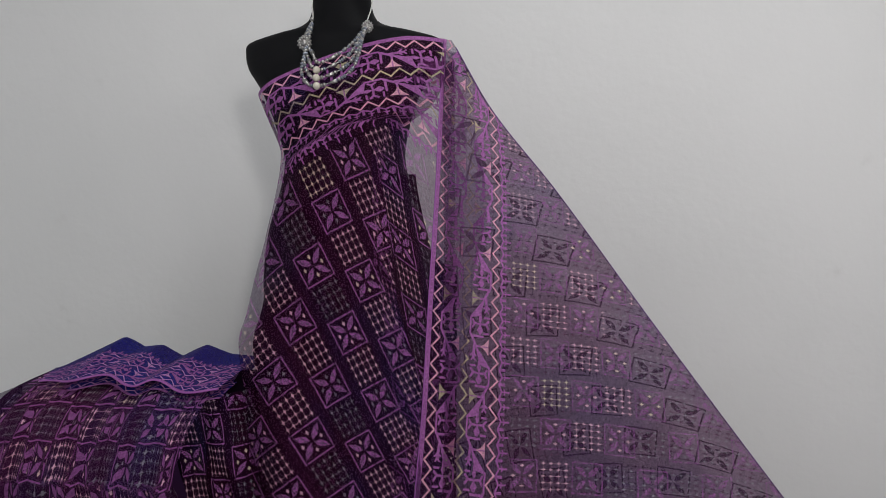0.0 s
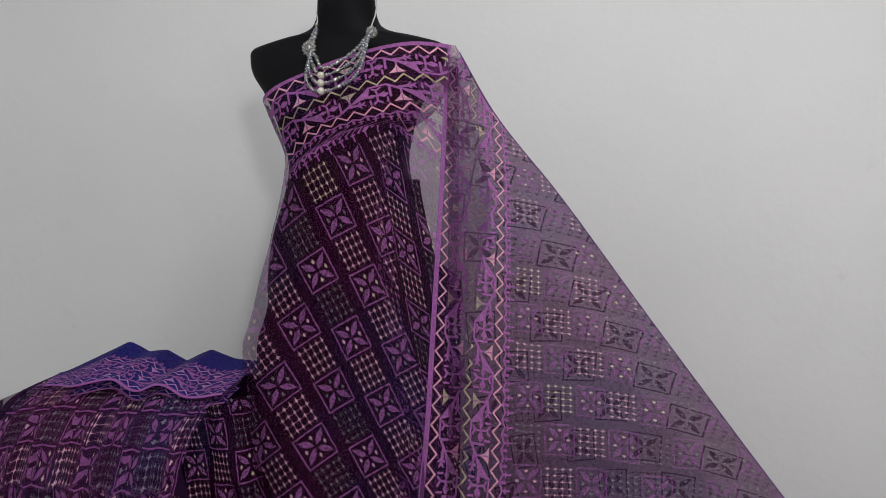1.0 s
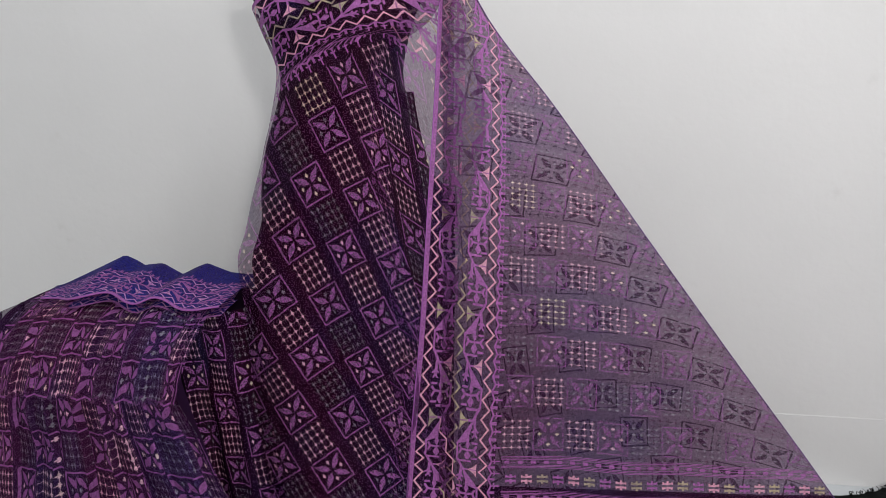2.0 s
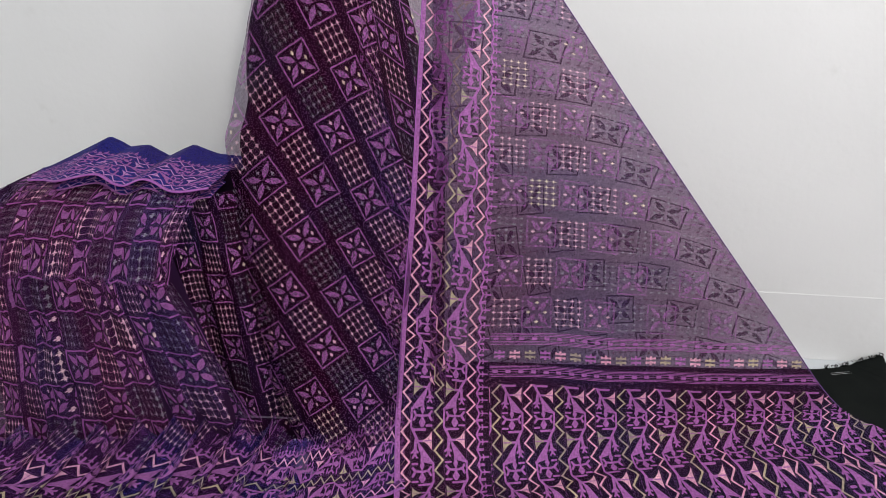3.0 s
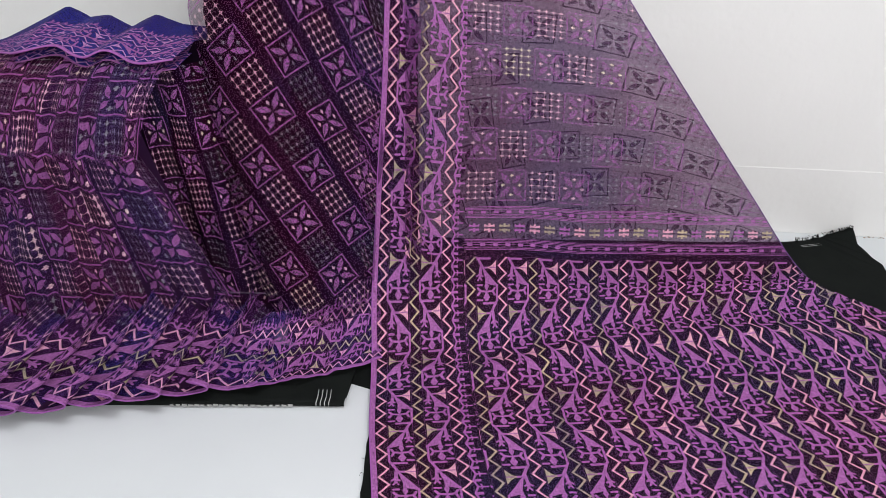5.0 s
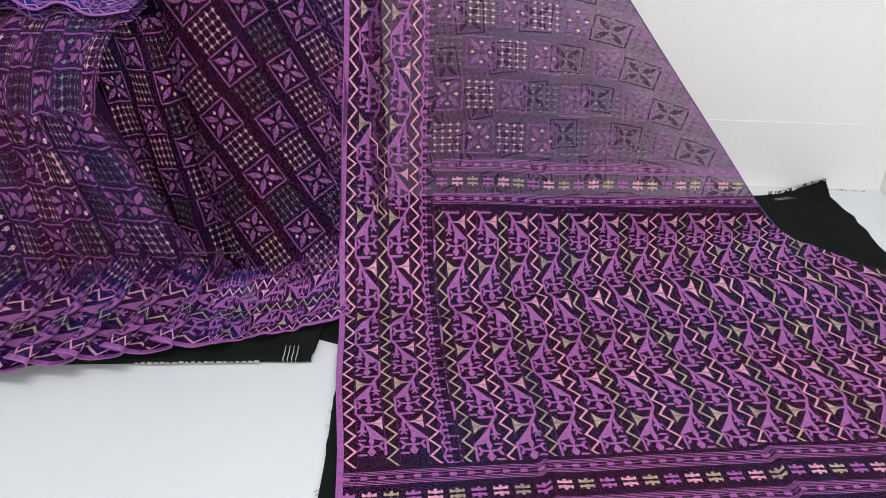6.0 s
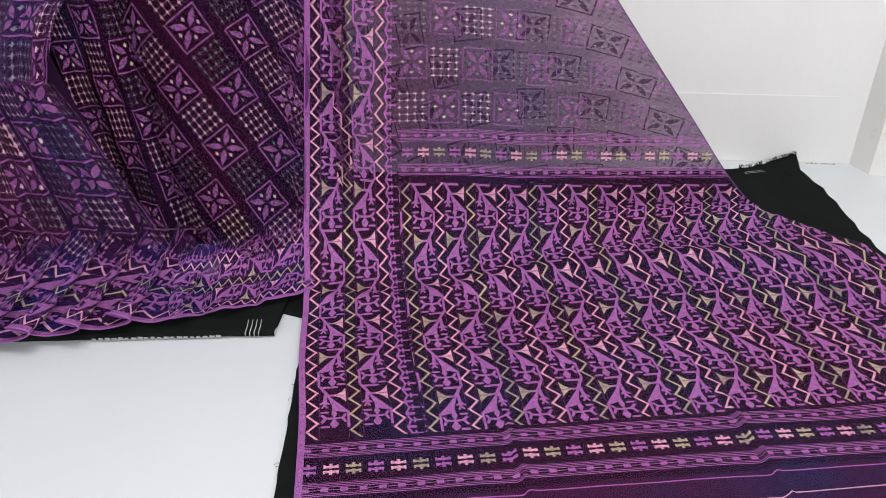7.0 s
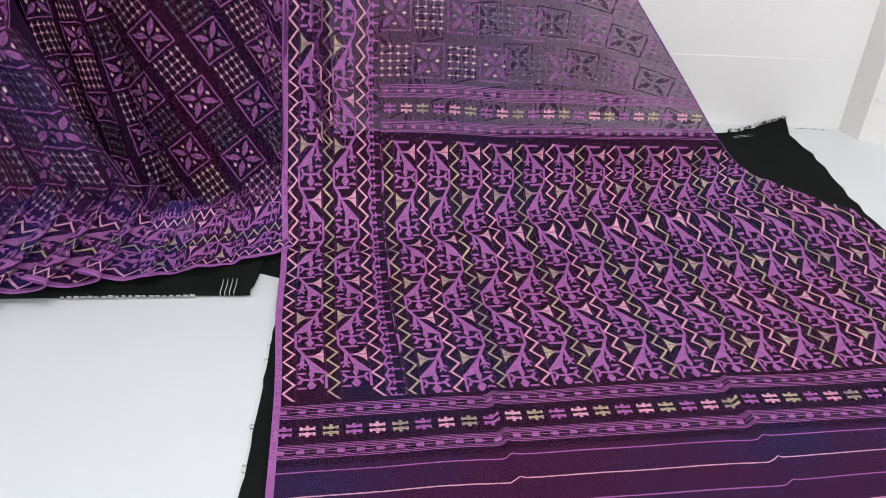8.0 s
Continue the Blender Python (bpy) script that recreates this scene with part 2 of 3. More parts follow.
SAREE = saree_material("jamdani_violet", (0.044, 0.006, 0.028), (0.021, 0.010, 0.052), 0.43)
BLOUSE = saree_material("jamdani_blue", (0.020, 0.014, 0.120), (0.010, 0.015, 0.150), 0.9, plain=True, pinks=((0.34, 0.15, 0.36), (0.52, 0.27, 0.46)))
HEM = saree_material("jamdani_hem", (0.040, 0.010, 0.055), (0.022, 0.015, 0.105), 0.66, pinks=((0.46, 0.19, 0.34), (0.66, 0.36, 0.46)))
# saree cloth darkened by hand: the shade between the pleats
PILE_SHADE = rough_material("shaded_saree_cloth", (0.024, 0.006, 0.022), (0.019, 0.008, 0.031), 9.0, 0.8, 0.4, 500.0, gloss=0.03)
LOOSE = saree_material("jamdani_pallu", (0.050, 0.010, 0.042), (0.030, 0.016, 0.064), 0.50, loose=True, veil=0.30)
# shaded copy of the weave for the layer behind the pallu
SHADED_BACK = saree_material("jamdani_shaded_back", (0.050, 0.010, 0.036), (0.028, 0.015, 0.060), 0.36, shaded=True, veil=0.10)
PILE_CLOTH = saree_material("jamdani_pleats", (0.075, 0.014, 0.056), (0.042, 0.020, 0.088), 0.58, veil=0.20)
# near-black backing: shade inside the drape, put into the colour
SHADED_LINING = rough_material("shaded_lining", (0.005, 0.0015, 0.005), (0.006, 0.003, 0.009), 9.0, 0.85, 0.4, 500.0, gloss=0.02)
WALL_PAINT = rough_material("wall_paint", (0.695, 0.695, 0.69), (0.775, 0.77, 0.765), 1.6, 0.62, 0.35, 38.0, 0.0, 0.0025, (0.665, 0.66, 0.65))
SKIRT_PAINT = rough_material("skirting_paint", (0.70, 0.69, 0.665), (0.80, 0.79, 0.77), 4.0, 0.55, 0.3, 60.0, 0.0, 0.002, (0.50, 0.45, 0.40))
FLOOR_SHEET = rough_material("floor_sheet", (0.59, 0.62, 0.645), (0.65, 0.68, 0.70), 2.2, 0.38, 0.15, 22.0, 0.0, 0.002)
BLACK_CLOTH = rough_material("black_cloth", (0.006, 0.007, 0.007), (0.010, 0.012, 0.011), 14.0, 0.9, 0.5, 900.0, 0.0, 0.001, gloss=0.05)
FORM_BLACK = rough_material("form_black", (0.004, 0.004, 0.005), (0.006, 0.006, 0.007), 20.0, 0.6, 0.25, 700.0, 0.0, 0.0006, gloss=0.08)
SILVER = rough_material("oxidised_silver", (0.20, 0.19, 0.18), (0.56, 0.55, 0.53), 180.0, 0.32, 0.3, 600.0, 0.9, 0.0006)
PEARL = rough_material("pearl", (0.46, 0.42, 0.35), (0.60, 0.56, 0.48), 60.0, 0.22, 0.05)
GREY_BEAD = rough_material("grey_glass_bead", (0.10, 0.12, 0.16), (0.34, 0.36, 0.40), 150.0, 0.15, 0.1, 300.0, 0.4)
STRIPE_WHITE = rough_material("white_thread", (0.26, 0.27, 0.27), (0.46, 0.46, 0.45), 200.0, 0.8)
CORD = rough_material("cord", (0.42, 0.42, 0.40), (0.56, 0.55, 0.52), 200.0, 0.7)


# ---- mesh helpers ----
def part(name, bm, material, parent=None, label=""):
    me = bpy.data.meshes.new(name)
    bm.to_mesh(me)
    bm.free()
    me.materials.append(material)
    ob = new(name, me)
    ob.parent = parent
    return tagged(ob, label)


def thing(name, label, category, at=(0, 0, 0), group="", kind=""):
    ob = new(name)
    ob.location = at
    ob.empty_display_size = 0.05
    return tagged(ob, label, category, group, kind)


def ease(a, b, x):
    h = min(1.0, max(0.0, (x - a) / (b - a)))  # b may lie below a
    return h * h * (3 - 2 * h)


def along(keys, x):
    """Smooth value through (place, value) pairs."""
    xs, ys = [k[0] for k in keys], [k[1] for k in keys]
    if x <= xs[0]:
        return ys[0]
    if x >= xs[-1]:
        return ys[-1]
    i = max(j for j in range(len(xs) - 1) if xs[j] <= x)

    def slope(j):
        if j == 0 or j == len(xs) - 1:
            k = min(max(j, 1), len(xs) - 1)
            return (ys[k] - ys[k - 1]) / (xs[k] - xs[k - 1])
        return (ys[j + 1] - ys[j - 1]) / (xs[j + 1] - xs[j - 1])

    h = xs[i + 1] - xs[i]
    s = (x - xs[i]) / h
    return ((2 * s ** 3 - 3 * s ** 2 + 1) * ys[i] + (s ** 3 - 2 * s ** 2 + s) * h * slope(i)
            + (-2 * s ** 3 + 3 * s ** 2) * ys[i + 1] + (s ** 3 - s ** 2) * h * slope(i + 1))


def wob(x, y, z, size=8.0):
    return noise.noise(Vector((x * size, y * size, z * size)))


def cloth(name, nx, ny, shape, material, parent, label="", thick=0.0):
    """A sheet from shape(s, t) -> (x, y, z, u, v)."""
    bm = bmesh.new()
    lay = bm.loops.layers.uv.new("UVMap")
    grid, uvs = [], {}
    for j in range(ny + 1):
        line = []
        for i in range(nx + 1):
            x, y, z, u, v = shape(i / nx, j / ny)
            vert = bm.verts.new((x, y, z))
            uvs[vert] = (u, v)
            line.append(vert)
        grid.append(line)
    for j in range(ny):
        for i in range(nx):
            f = bm.faces.new((grid[j][i], grid[j][i + 1], grid[j + 1][i + 1], grid[j + 1][i]))
            f.smooth = True
            for lp in f.loops:
                lp[lay].uv = uvs[lp.vert]
    return part(name, bm, material, parent, label)


def tube(bm, pts, radius, sides=8, taper=None):
    rings = []
    for i, p in enumerate(pts):
        a, b = pts[max(i - 1, 0)], pts[min(i + 1, len(pts) - 1)]
        d = (Vector(b) - Vector(a)).normalized()
        e = d.orthogonal().normalized() if not rings else (last - d * last.dot(d)).normalized()
        last = e
        g = d.cross(e)
        r = radius * (taper(i / (len(pts) - 1)) if taper else 1)
        rings.append([bm.verts.new(Vector(p) + (e * math.cos(k * 2 * math.pi / sides) + g * math.sin(k * 2 * math.pi / sides)) * r) for k in range(sides)])
    for r0, r1 in zip(rings, rings[1:]):
        for k in range(sides):
            bm.faces.new((r0[k], r0[(k + 1) % sides], r1[(k + 1) % sides], r1[k])).smooth = True
    bm.faces.new(rings[0][::-1])
    bm.faces.new(rings[-1])


def slab(bm, x0, x1, y0, y1, z0, z1, bevel=0.0):
    r = bmesh.ops.create_cube(bm, size=1, matrix=Matrix.LocRotScale(((x0 + x1) / 2, (y0 + y1) / 2, (z0 + z1) / 2), None, (x1 - x0, y1 - y0, z1 - z0)))
    if bevel:
        edges = list({e for v in r["verts"] for e in v.link_edges})
        bmesh.ops.bevel(bm, geom=edges, offset=bevel, segments=2, affect="EDGES")


def prism(bm, outline, z0, z1):
    lo = [bm.verts.new((x, y, z0)) for x, y in outline]
    hi = [bm.verts.new((x, y, z1)) for x, y in outline]
    bm.faces.new(hi)
    bm.faces.new(lo[::-1])
    n = len(outline)
    for i in range(n):
        bm.faces.new((lo[i], lo[(i + 1) % n], hi[(i + 1) % n], hi[i]))


# ---- the room ----
def structure(name, bm, material, label):
    return tagged(part(name, bm, material), label, name.split("_")[0], kind="structure")


bm = bmesh.new()
slab(bm, -2.6, 2.4, -1.6, 2.2, -0.08, 0.0)
structure("floor", bm, FLOOR_SHEET, "glossy white sheet covering the floor")
bm = bmesh.new()
slab(bm, -2.6, 2.4, 1.987, 2.2, 0.0, 2.8)
structure("wall_north", bm, WALL_PAINT, "uneven white painted plaster wall")
bm = bmesh.new()
slab(bm, -2.6, 1.33, 1.9835, 1.9869, 0.0, 0.198, 0.0012)
structure("baseboard", bm, WALL_PAINT, "white painted low skirting with a cracked joint")
bm = bmesh.new()
prism(bm, [(1.402, 1.9865), (1.430, 1.918), (2.39, 1.585), (2.39, 1.9865)], 0.0, 2.8)
structure("wall_pier", bm, SKIRT_PAINT, "white painted pier with chipped paint at its foot")
for nm, box in (("wall_west", (-2.72, -2.6, -1.6, 2.2)), ("wall_east", (2.4, 2.52, -1.6, 2.2)), ("wall_south", (-2.6, 2.4, -1.72, -1.6))):
    bm = bmesh.new()
    slab(bm, *box, 0.0, 2.8)
    structure(nm, bm, WALL_PAINT, "plain white painted plaster wall")
bm = bmesh.new()
slab(bm, -2.72, 2.52, -1.72, 2.2, 2.8, 2.9)
structure("ceiling", bm, WALL_PAINT, "plain white painted ceiling")

# crumbs of flaked paint and dirt along the foot of the pier
rng = random.Random(9)
bm = bmesh.new()
for i in range(56):
    f = rng.random()
    x, y = (1.26 + 0.14 * f, 1.982 - rng.random() * 0.008) if i < 20 else (1.405 + 0.16 * f, 1.975 - 0.058 * f - (0.03 if f > 0.12 else 0.0) - rng.random() * 0.008)
    w = rng.uniform(0.0008, 0.0030)
    prism(bm, [(x + w * math.cos(a) * rng.uniform(0.6, 1.3), y + w * math.sin(a) * rng.uniform(0.6, 1.3)) for a in (0, 1.2, 2.5, 3.8, 5.1)], 0.0, w * 0.7)
DIRT = rough_material("brown_dirt", (0.20, 0.12, 0.08), (0.42, 0.36, 0.30), 90.0, 0.9)
tagged(part("dirt", bm, DIRT), "brown dirt and paint flakes along the wall foot", "dirt", kind="stuff")

# ---- black cloth under the saree ----
ground_cloth = thing("ground_cloth", "black cotton cloth with a frayed edge on the floor", "cloth", (0.6, 1.3, 0))


def corner_lift(y):
    """The far edge of the cloth creeps up against the wall."""
    return 0.65 * max(0.0, y - 1.935)


bm = bmesh.new()
rng = random.Random(4)
outline = []
for i in range(40):
    y = 0.35 + i / 39 * 0.79
    outline.append((along([(0.35, 0.125), (0.62, 0.101), (0.83, 0.077), (1.02, 0.053), (1.14, 0.035)], y) + rng.uniform(-0.0015, 0.0015), y))
outline += [(-0.03, 1.16), (-0.20, 1.30), (-0.25, 1.80), (0.3, 1.84), (0.85, 1.89)]
for i in range(16):
    f = i / 15
    outline.append((1.06 + 0.185 * f, 1.918 + 0.058 * f + rng.uniform(-0.003, 0.003)))
for i in range(44):
    y = 1.965 - i / 43 * 1.615
    outline.append((along([(0.35, 1.45), (1.1, 1.40), (1.44, 1.31), (1.59, 1.288), (1.8, 1.274), (1.93, 1.248), (1.965, 1.250)], y) + 0.004 * math.sin(y * 70), y))
outline = outline[::-1]
prism(bm, outline, 0.0005, 0.0042)
for v in bm.verts:
    v.co.z += corner_lift(v.co.y)
part("sheet", bm, BLACK_CLOTH, ground_cloth).matrix_parent_inverse = Matrix.Translation((-0.6, -1.3, 0))
bm = bmesh.new()
for i in range(70):
    f = rng.random()
    x, y = 1.08 + 0.165 * f, 1.924 + 0.051 * f
    lz = corner_lift(y)
    tube(bm, [(x, y - 0.006, 0.004 + lz), (x + rng.uniform(-0.003, 0.003), y + 0.002, 0.006 + lz + rng.uniform(0, 0.003)), (x + rng.uniform(-0.006, 0.006), y + rng.uniform(0.002, 0.005), 0.008 + lz + rng.uniform(0, 0.006))], 0.0007, 4)
for i in range(8):
    y = 0.6 + rng.random() * 0.45
    x = along([(0.35, 0.125), (0.62, 0.101), (0.83, 0.077), (1.02, 0.053), (1.14, 0.035)], y)
    tube(bm, [(x + 0.003, y, 0.004), (x - 0.005, y + rng.uniform(-0.004, 0.004), 0.005), (x - rng.uniform(0.004, 0.009), y + rng.uniform(-0.004, 0.004), 0.002)], 0.0004, 4)
tagged(part("fringe", bm, BLACK_CLOTH, ground_cloth, "loose black threads"), kind="stuff").matrix_parent_inverse = Matrix.Translation((-0.6, -1.3, 0))
for k in range(2):
    bm = bmesh.new()
    tube(bm, [(1.09 + 0.165 * i / 6, 1.898 + 0.050 * i / 6 - k * 0.008, 0.0044 + corner_lift(1.898 + 0.050 * i / 6 - k * 0.008) + 0.0004 * (i % 2)) for i in range(7)], 0.0007, 5)
    part("stitch_line", bm, STRIPE_WHITE, ground_cloth, "white stitched line").matrix_parent_inverse = Matrix.Translation((-0.6, -1.3, 0))


def roll_front(x):
    return 1.081 + 0.118 * (x + 0.01)


# folded selvedge of black cloth, with bars of unreadable woven writing
black_roll = thing("folded_cloth", "black folded cloth with white woven stripes and marks", "cloth", (-0.4, 1.08, 0))
inv = Matrix.Translation((0.4, -1.08, 0))


def roll_shape(s, t):
    x = -1.15 + 1.14 * s
    a = t * math.pi * 0.62
    y0 = roll_front(x) + 0.0025 * wob(x, 0, 0, 14)
    if t < 0.35:
        y, z = y0 - 0.004 * math.sin(t / 0.35 * math.pi), 0.002 + 0.012 * t / 0.35
    else:
        f = (t - 0.35) / 0.65
        y, z = y0 + f * 0.15, 0.014 + 0.004 * math.sin(f * 2.5) + 0.002 * wob(x, f, 2, 12)
    return x, y, z, x, t


part_ob = cloth("folded_layer", 90, 20, roll_shape, BLACK_CLOTH, black_roll)
part_ob.matrix_parent_inverse = inv
bm = bmesh.new()
slab(bm, -1.15, -0.012, 1.10, 1.26, 0.0, 0.012, 0.004)
part("fold_core", bm, BLACK_CLOTH, black_roll).matrix_parent_inverse = inv
for k in range(4):
    bm = bmesh.new()
    x = -0.066 + k * 0.0085
    tube(bm, [(x, roll_front(x) - 0.005, 0.005), (x, roll_front(x) - 0.0035, 0.013), (x, roll_front(x) + 0.012, 0.0165), (x - 0.003, roll_front(x) + 0.032, 0.018)], 0.0011, 5)
    part("stripe", bm, STRIPE_WHITE, black_roll, "white woven stripe").matrix_parent_inverse = inv
for k in range(20):
    bm = bmesh.new()
    x = -0.36 + k * 0.0125
    y = roll_front(x) - 0.0055
    slab(bm, x, x + rng.choice((0.007, 0.0085, 0.010)), y, y + 0.002, rng.uniform(0.004, 0.0055), rng.uniform(0.0080, 0.0100))
    part("mark", bm, STRIPE_WHITE, black_roll, "pale woven mark").matrix_parent_inverse = inv

# ---- the dress form ----
FORM = [(0.62, 0.150, 1.500, 0.090), (0.70, 0.178, 1.500, 0.105), (0.82, 0.186, 1.500, 0.112), (0.93, 0.172, 1.497, 0.105), (1.08, 0.128, 1.490, 0.088),
        (1.17, 0.142, 1.478, 0.098), (1.235, 0.168, 1.476, 0.100), (1.28, 0.199, 1.482, 0.090), (1.315, 0.209, 1.487, 0.072), (1.336, 0.203, 1.490, 0.060),
        (1.350, 0.158, 1.490, 0.055), (1.366, 0.092, 1.490, 0.054), (1.385, 0.068, 1.490, 0.053), (1.43, 0.060, 1.488, 0.051), (1.50, 0.057, 1.484, 0.050)]
CX = -0.148


def form_at(z):
    return (along([(k[0], k[1]) for k in FORM], z), along([(k[0], k[2]) for k in FORM], z), along([(k[0], k[3]) for k in FORM], z))


bm = bmesh.new()
rings = []
heights = [0.62 + 0.012 * i for i in range(58)] + [1.316 + 0.005 * i for i in range(16)] + [1.40 + 0.01 * i for i in range(11)]
for z in heights:
    hw, cy, hd = form_at(z)
    ring = []
    for k in range(48):
        a = 2 * math.pi * k / 48
        c, s = math.cos(a), math.sin(a)
        p = 0.82 if z < 1.36 else 1.0
        bust = 0.022 * math.exp(-((z - 1.2) / 0.06) ** 2) * max(0, -s) * (math.exp(-((c - 0.5) / 0.3) ** 2) + math.exp(-((c + 0.5) / 0.3) ** 2))
        ring.append(bm.verts.new((CX + hw * math.copysign(abs(c) ** p, c), cy + hd * math.copysign(abs(s) ** p, s) - bust, z)))
    rings.append(ring)
for r0, r1 in zip(rings, rings[1:]):
    for k in range(48):
        bm.faces.new((r0[k], r0[(k + 1) % 48], r1[(k + 1) % 48], r1[k])).smooth = True
bm.faces.new(rings[0][::-1])
bm.faces.new(rings[-1])
tube(bm, [(CX, 1.5, 0.012), (CX, 1.5, 0.3), (CX, 1.5, 0.64)], 0.018, 16)
tube(bm, [(CX, 1.5, 0.0), (CX, 1.5, 0.012), (CX, 1.5, 0.02)], 0.13, 32)
tagged(part("mannequin", bm, FORM_BLACK), "matte black torso dress form wearing the saree", "mannequin")

# ---- the draped saree ----
saree = thing("saree", "sheer purple handwoven saree with floral squares, draped on the form", "saree", (CX, 1.4, 0))
SINV = Matrix.Translation((-CX, -1.4, 0))


def top_z(x):
    return along([(-0.335, 1.205), (-0.298, 1.230), (-0.182, 1.280), (-0.076, 1.316), (0.004, 1.331), (0.075, 1.327)], x)


LEFT_X = [(0.0, -0.235), (0.05, -0.255), (0.133, -0.300), (0.30, -0.342), (0.45, -0.362), (0.59, -0.374), (0.70, -0.387), (0.764, -0.366), (0.85, -0.345), (0.98, -0.309), (1.12, -0.284), (1.20, -0.310), (1.25, -0.330)]
RIGHT_X = [(0.0, -0.005), (0.2, 0.005), (0.45, 0.016), (0.63, 0.030), (0.785, 0.034), (0.94, 0.020), (1.07, 0.000), (1.15, 0.020), (1.22, 0.062), (1.33, 0.074)]
FRONT_Y = [(0.0, 1.235), (0.08, 1.262), (0.3, 1.305), (0.6, 1.340), (0.85, 1.362), (1.06, 1.372), (1.2, 1.358), (1.27, 1.372), (1.34, 1.415)]
SIDE_Y = [(0.0, 1.36), (0.3, 1.42), (0.8, 1.46), (1.06, 1.475), (1.2, 1.465), (1.34, 1.47)]


def body_shape(s, t):
    xa = -0.325 + 0.400 * s
    z0 = top_z(xa)
    z = z0 + (0.045 - z0) * t
    l, r = along(LEFT_X, z), along(RIGHT_X, z)
    s *= along([(0.0, 1.0), (0.62, 1.0), (0.67, 0.972), (0.79, 0.88), (0.90, 0.855), (1.06, 0.845), (1.13, 0.87), (1.19, 1.0), (1.34, 1.0)], z)
    x = l + (r - l) * s
    c = 2 * s - 1
    k = abs(c) ** 2.4 if c < 0 else 0.55 * abs(c) ** 3.0
    y = along(FRONT_Y, z) + (along(SIDE_Y, z) - along(FRONT_Y, z)) * k
    low = ease(1.1, 0.6, z)
    fold = math.sin((x * 0.9 + z * 0.34) * 30) * 0.006 * low + 0.006 * wob(x * 0.7, 0, z * 0.35, 9) * (0.4 + low)
    y += fold
    hw, cy, hd = form_at(z)
    q = abs(x - CX) / (hw + 0.004)
    if z > 0.66 and q < 1:
        lump = 0.024 * math.exp(-((z - 1.2) / 0.06) ** 2)
        y = min(y, cy - (hd + 0.004) * (1 - q ** 2.44) ** 0.41 - lump)
    d = (z0 - z) * 0.955
    u1 = d * 1.39
    p = 10.649 + 7.774 * x - 11.917 * z - 5.718 * x * x - 3.330 * x * z - 0.108 * z * z
    q = -2.434 + 13.150 * x + 6.988 * z + 15.723 * x * x + 2.389 * x * z - 0.610 * z * z
    u2, v2 = 0.4665 + 0.0745 * p, 0.2874 + 0.0867 * q
    v1 = 1.05 * x + 0.25 * z + 0.339
    k = ease(0.148, 0.157, d)
    return x, y, z, u1 + (u2 - u1) * k, v1 + (v2 - v1) * k


def put(ob):
    ob.matrix_parent_inverse = SINV
    return ob


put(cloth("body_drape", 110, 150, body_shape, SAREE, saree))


# backing sheets that stand in for the shade inside the wrap
def lining_shape(s, t):
    z = 1.06 - 1.04 * t
    a = 2 * math.pi * s
    l, r = along(LEFT_X, z) + 0.018, along(RIGHT_X, z) - 0.004
    fy = along(FRONT_Y, z) + 0.022
    cy = 1.52
    c, sn = math.cos(a), math.sin(a)
    hw = (r - l) / 2
    x = (l + r) / 2 + hw * math.copysign(abs(c) ** 0.75, c)
    y = cy + (cy - fy) * sn * (1 if sn < 0 else 0.5)
    return x, y, z, s, t


put(cloth("shaded_inner_wrap", 64, 40, lining_shape, SHADED_LINING, saree, "inner layers of the wrapped saree, painted near-black for shade"))


def under_side(s, t):
    x = -0.06 + 0.145 * s
    top = 0.965 - 0.13 * s
    return x, 1.515 - 0.04 * t, top * (1 - t) + 0.01, s, t


put(cloth("shaded_inner_wrap", 16, 30, under_side, SHADED_LINING, saree, "inner layers of the wrapped saree, painted near-black for shade"))


def side_shape(s, t):
    z = 1.285 - 1.20 * t
    x = -0.075 + (0.165 - 0.03 * t) * s + 0.01 * math.sin(t * 4)
    y = 1.392 + 0.004 * math.sin(s * 5 + t * 3) + 0.060 * s * s + 0.012 * ease(0.3, 0.0, t) - 0.02 * ease(0.5, 1.0, t)
    p = 16.56 - 12.2 * x - 15.96 * z
    q = -2.94 + 19.0 * x + 3.37 * z
    return x, y, z, 0.243 + 0.0745 * (p + 1), 0.2874 + 0.0867 * q


put(cloth("side_fold", 24, 90, side_shape, SAREE, saree, "single sheer layer between form and pallu"))


def hem_shape(s, t):
    x_top, x_bot = -0.262 + 0.275 * s, -0.222 + 0.262 * s
    y_top = 1.262 + 0.05 * s + 0.05 * s * s
    y_bot = 1.082 + 0.045 * s + 0.095 * s * s
    f = t
    x = x_top + (x_bot - x_top) * f
    y = y_top + (y_bot - y_top) * f
    ruff = math.sin(s * 19 + 1.2 * math.sin(f * 3)) * math.exp(-s * 1.0)
    z = (0.035 + 0.085 * s) * (1 - f) ** 2.0 + 0.032 + 0.010 * ruff * (0.3 + f) + 0.010 * wob(x, y, 0, 30)
    z *= 1 - 0.25 * ease(0.6, 1.0, s) * f
    y -= 0.016 * ruff * f
    return x, y, z, 0.222 * (1 - f) + 0.001 + 0.008 * wob(x, f * 0.2, 7, 14) * f * (1 - f) * 4, x * 2.1 + 0.3


put(cloth("hem_border", 90, 30, hem_shape, HEM, saree, "woven zigzag and vine border at the hem"))

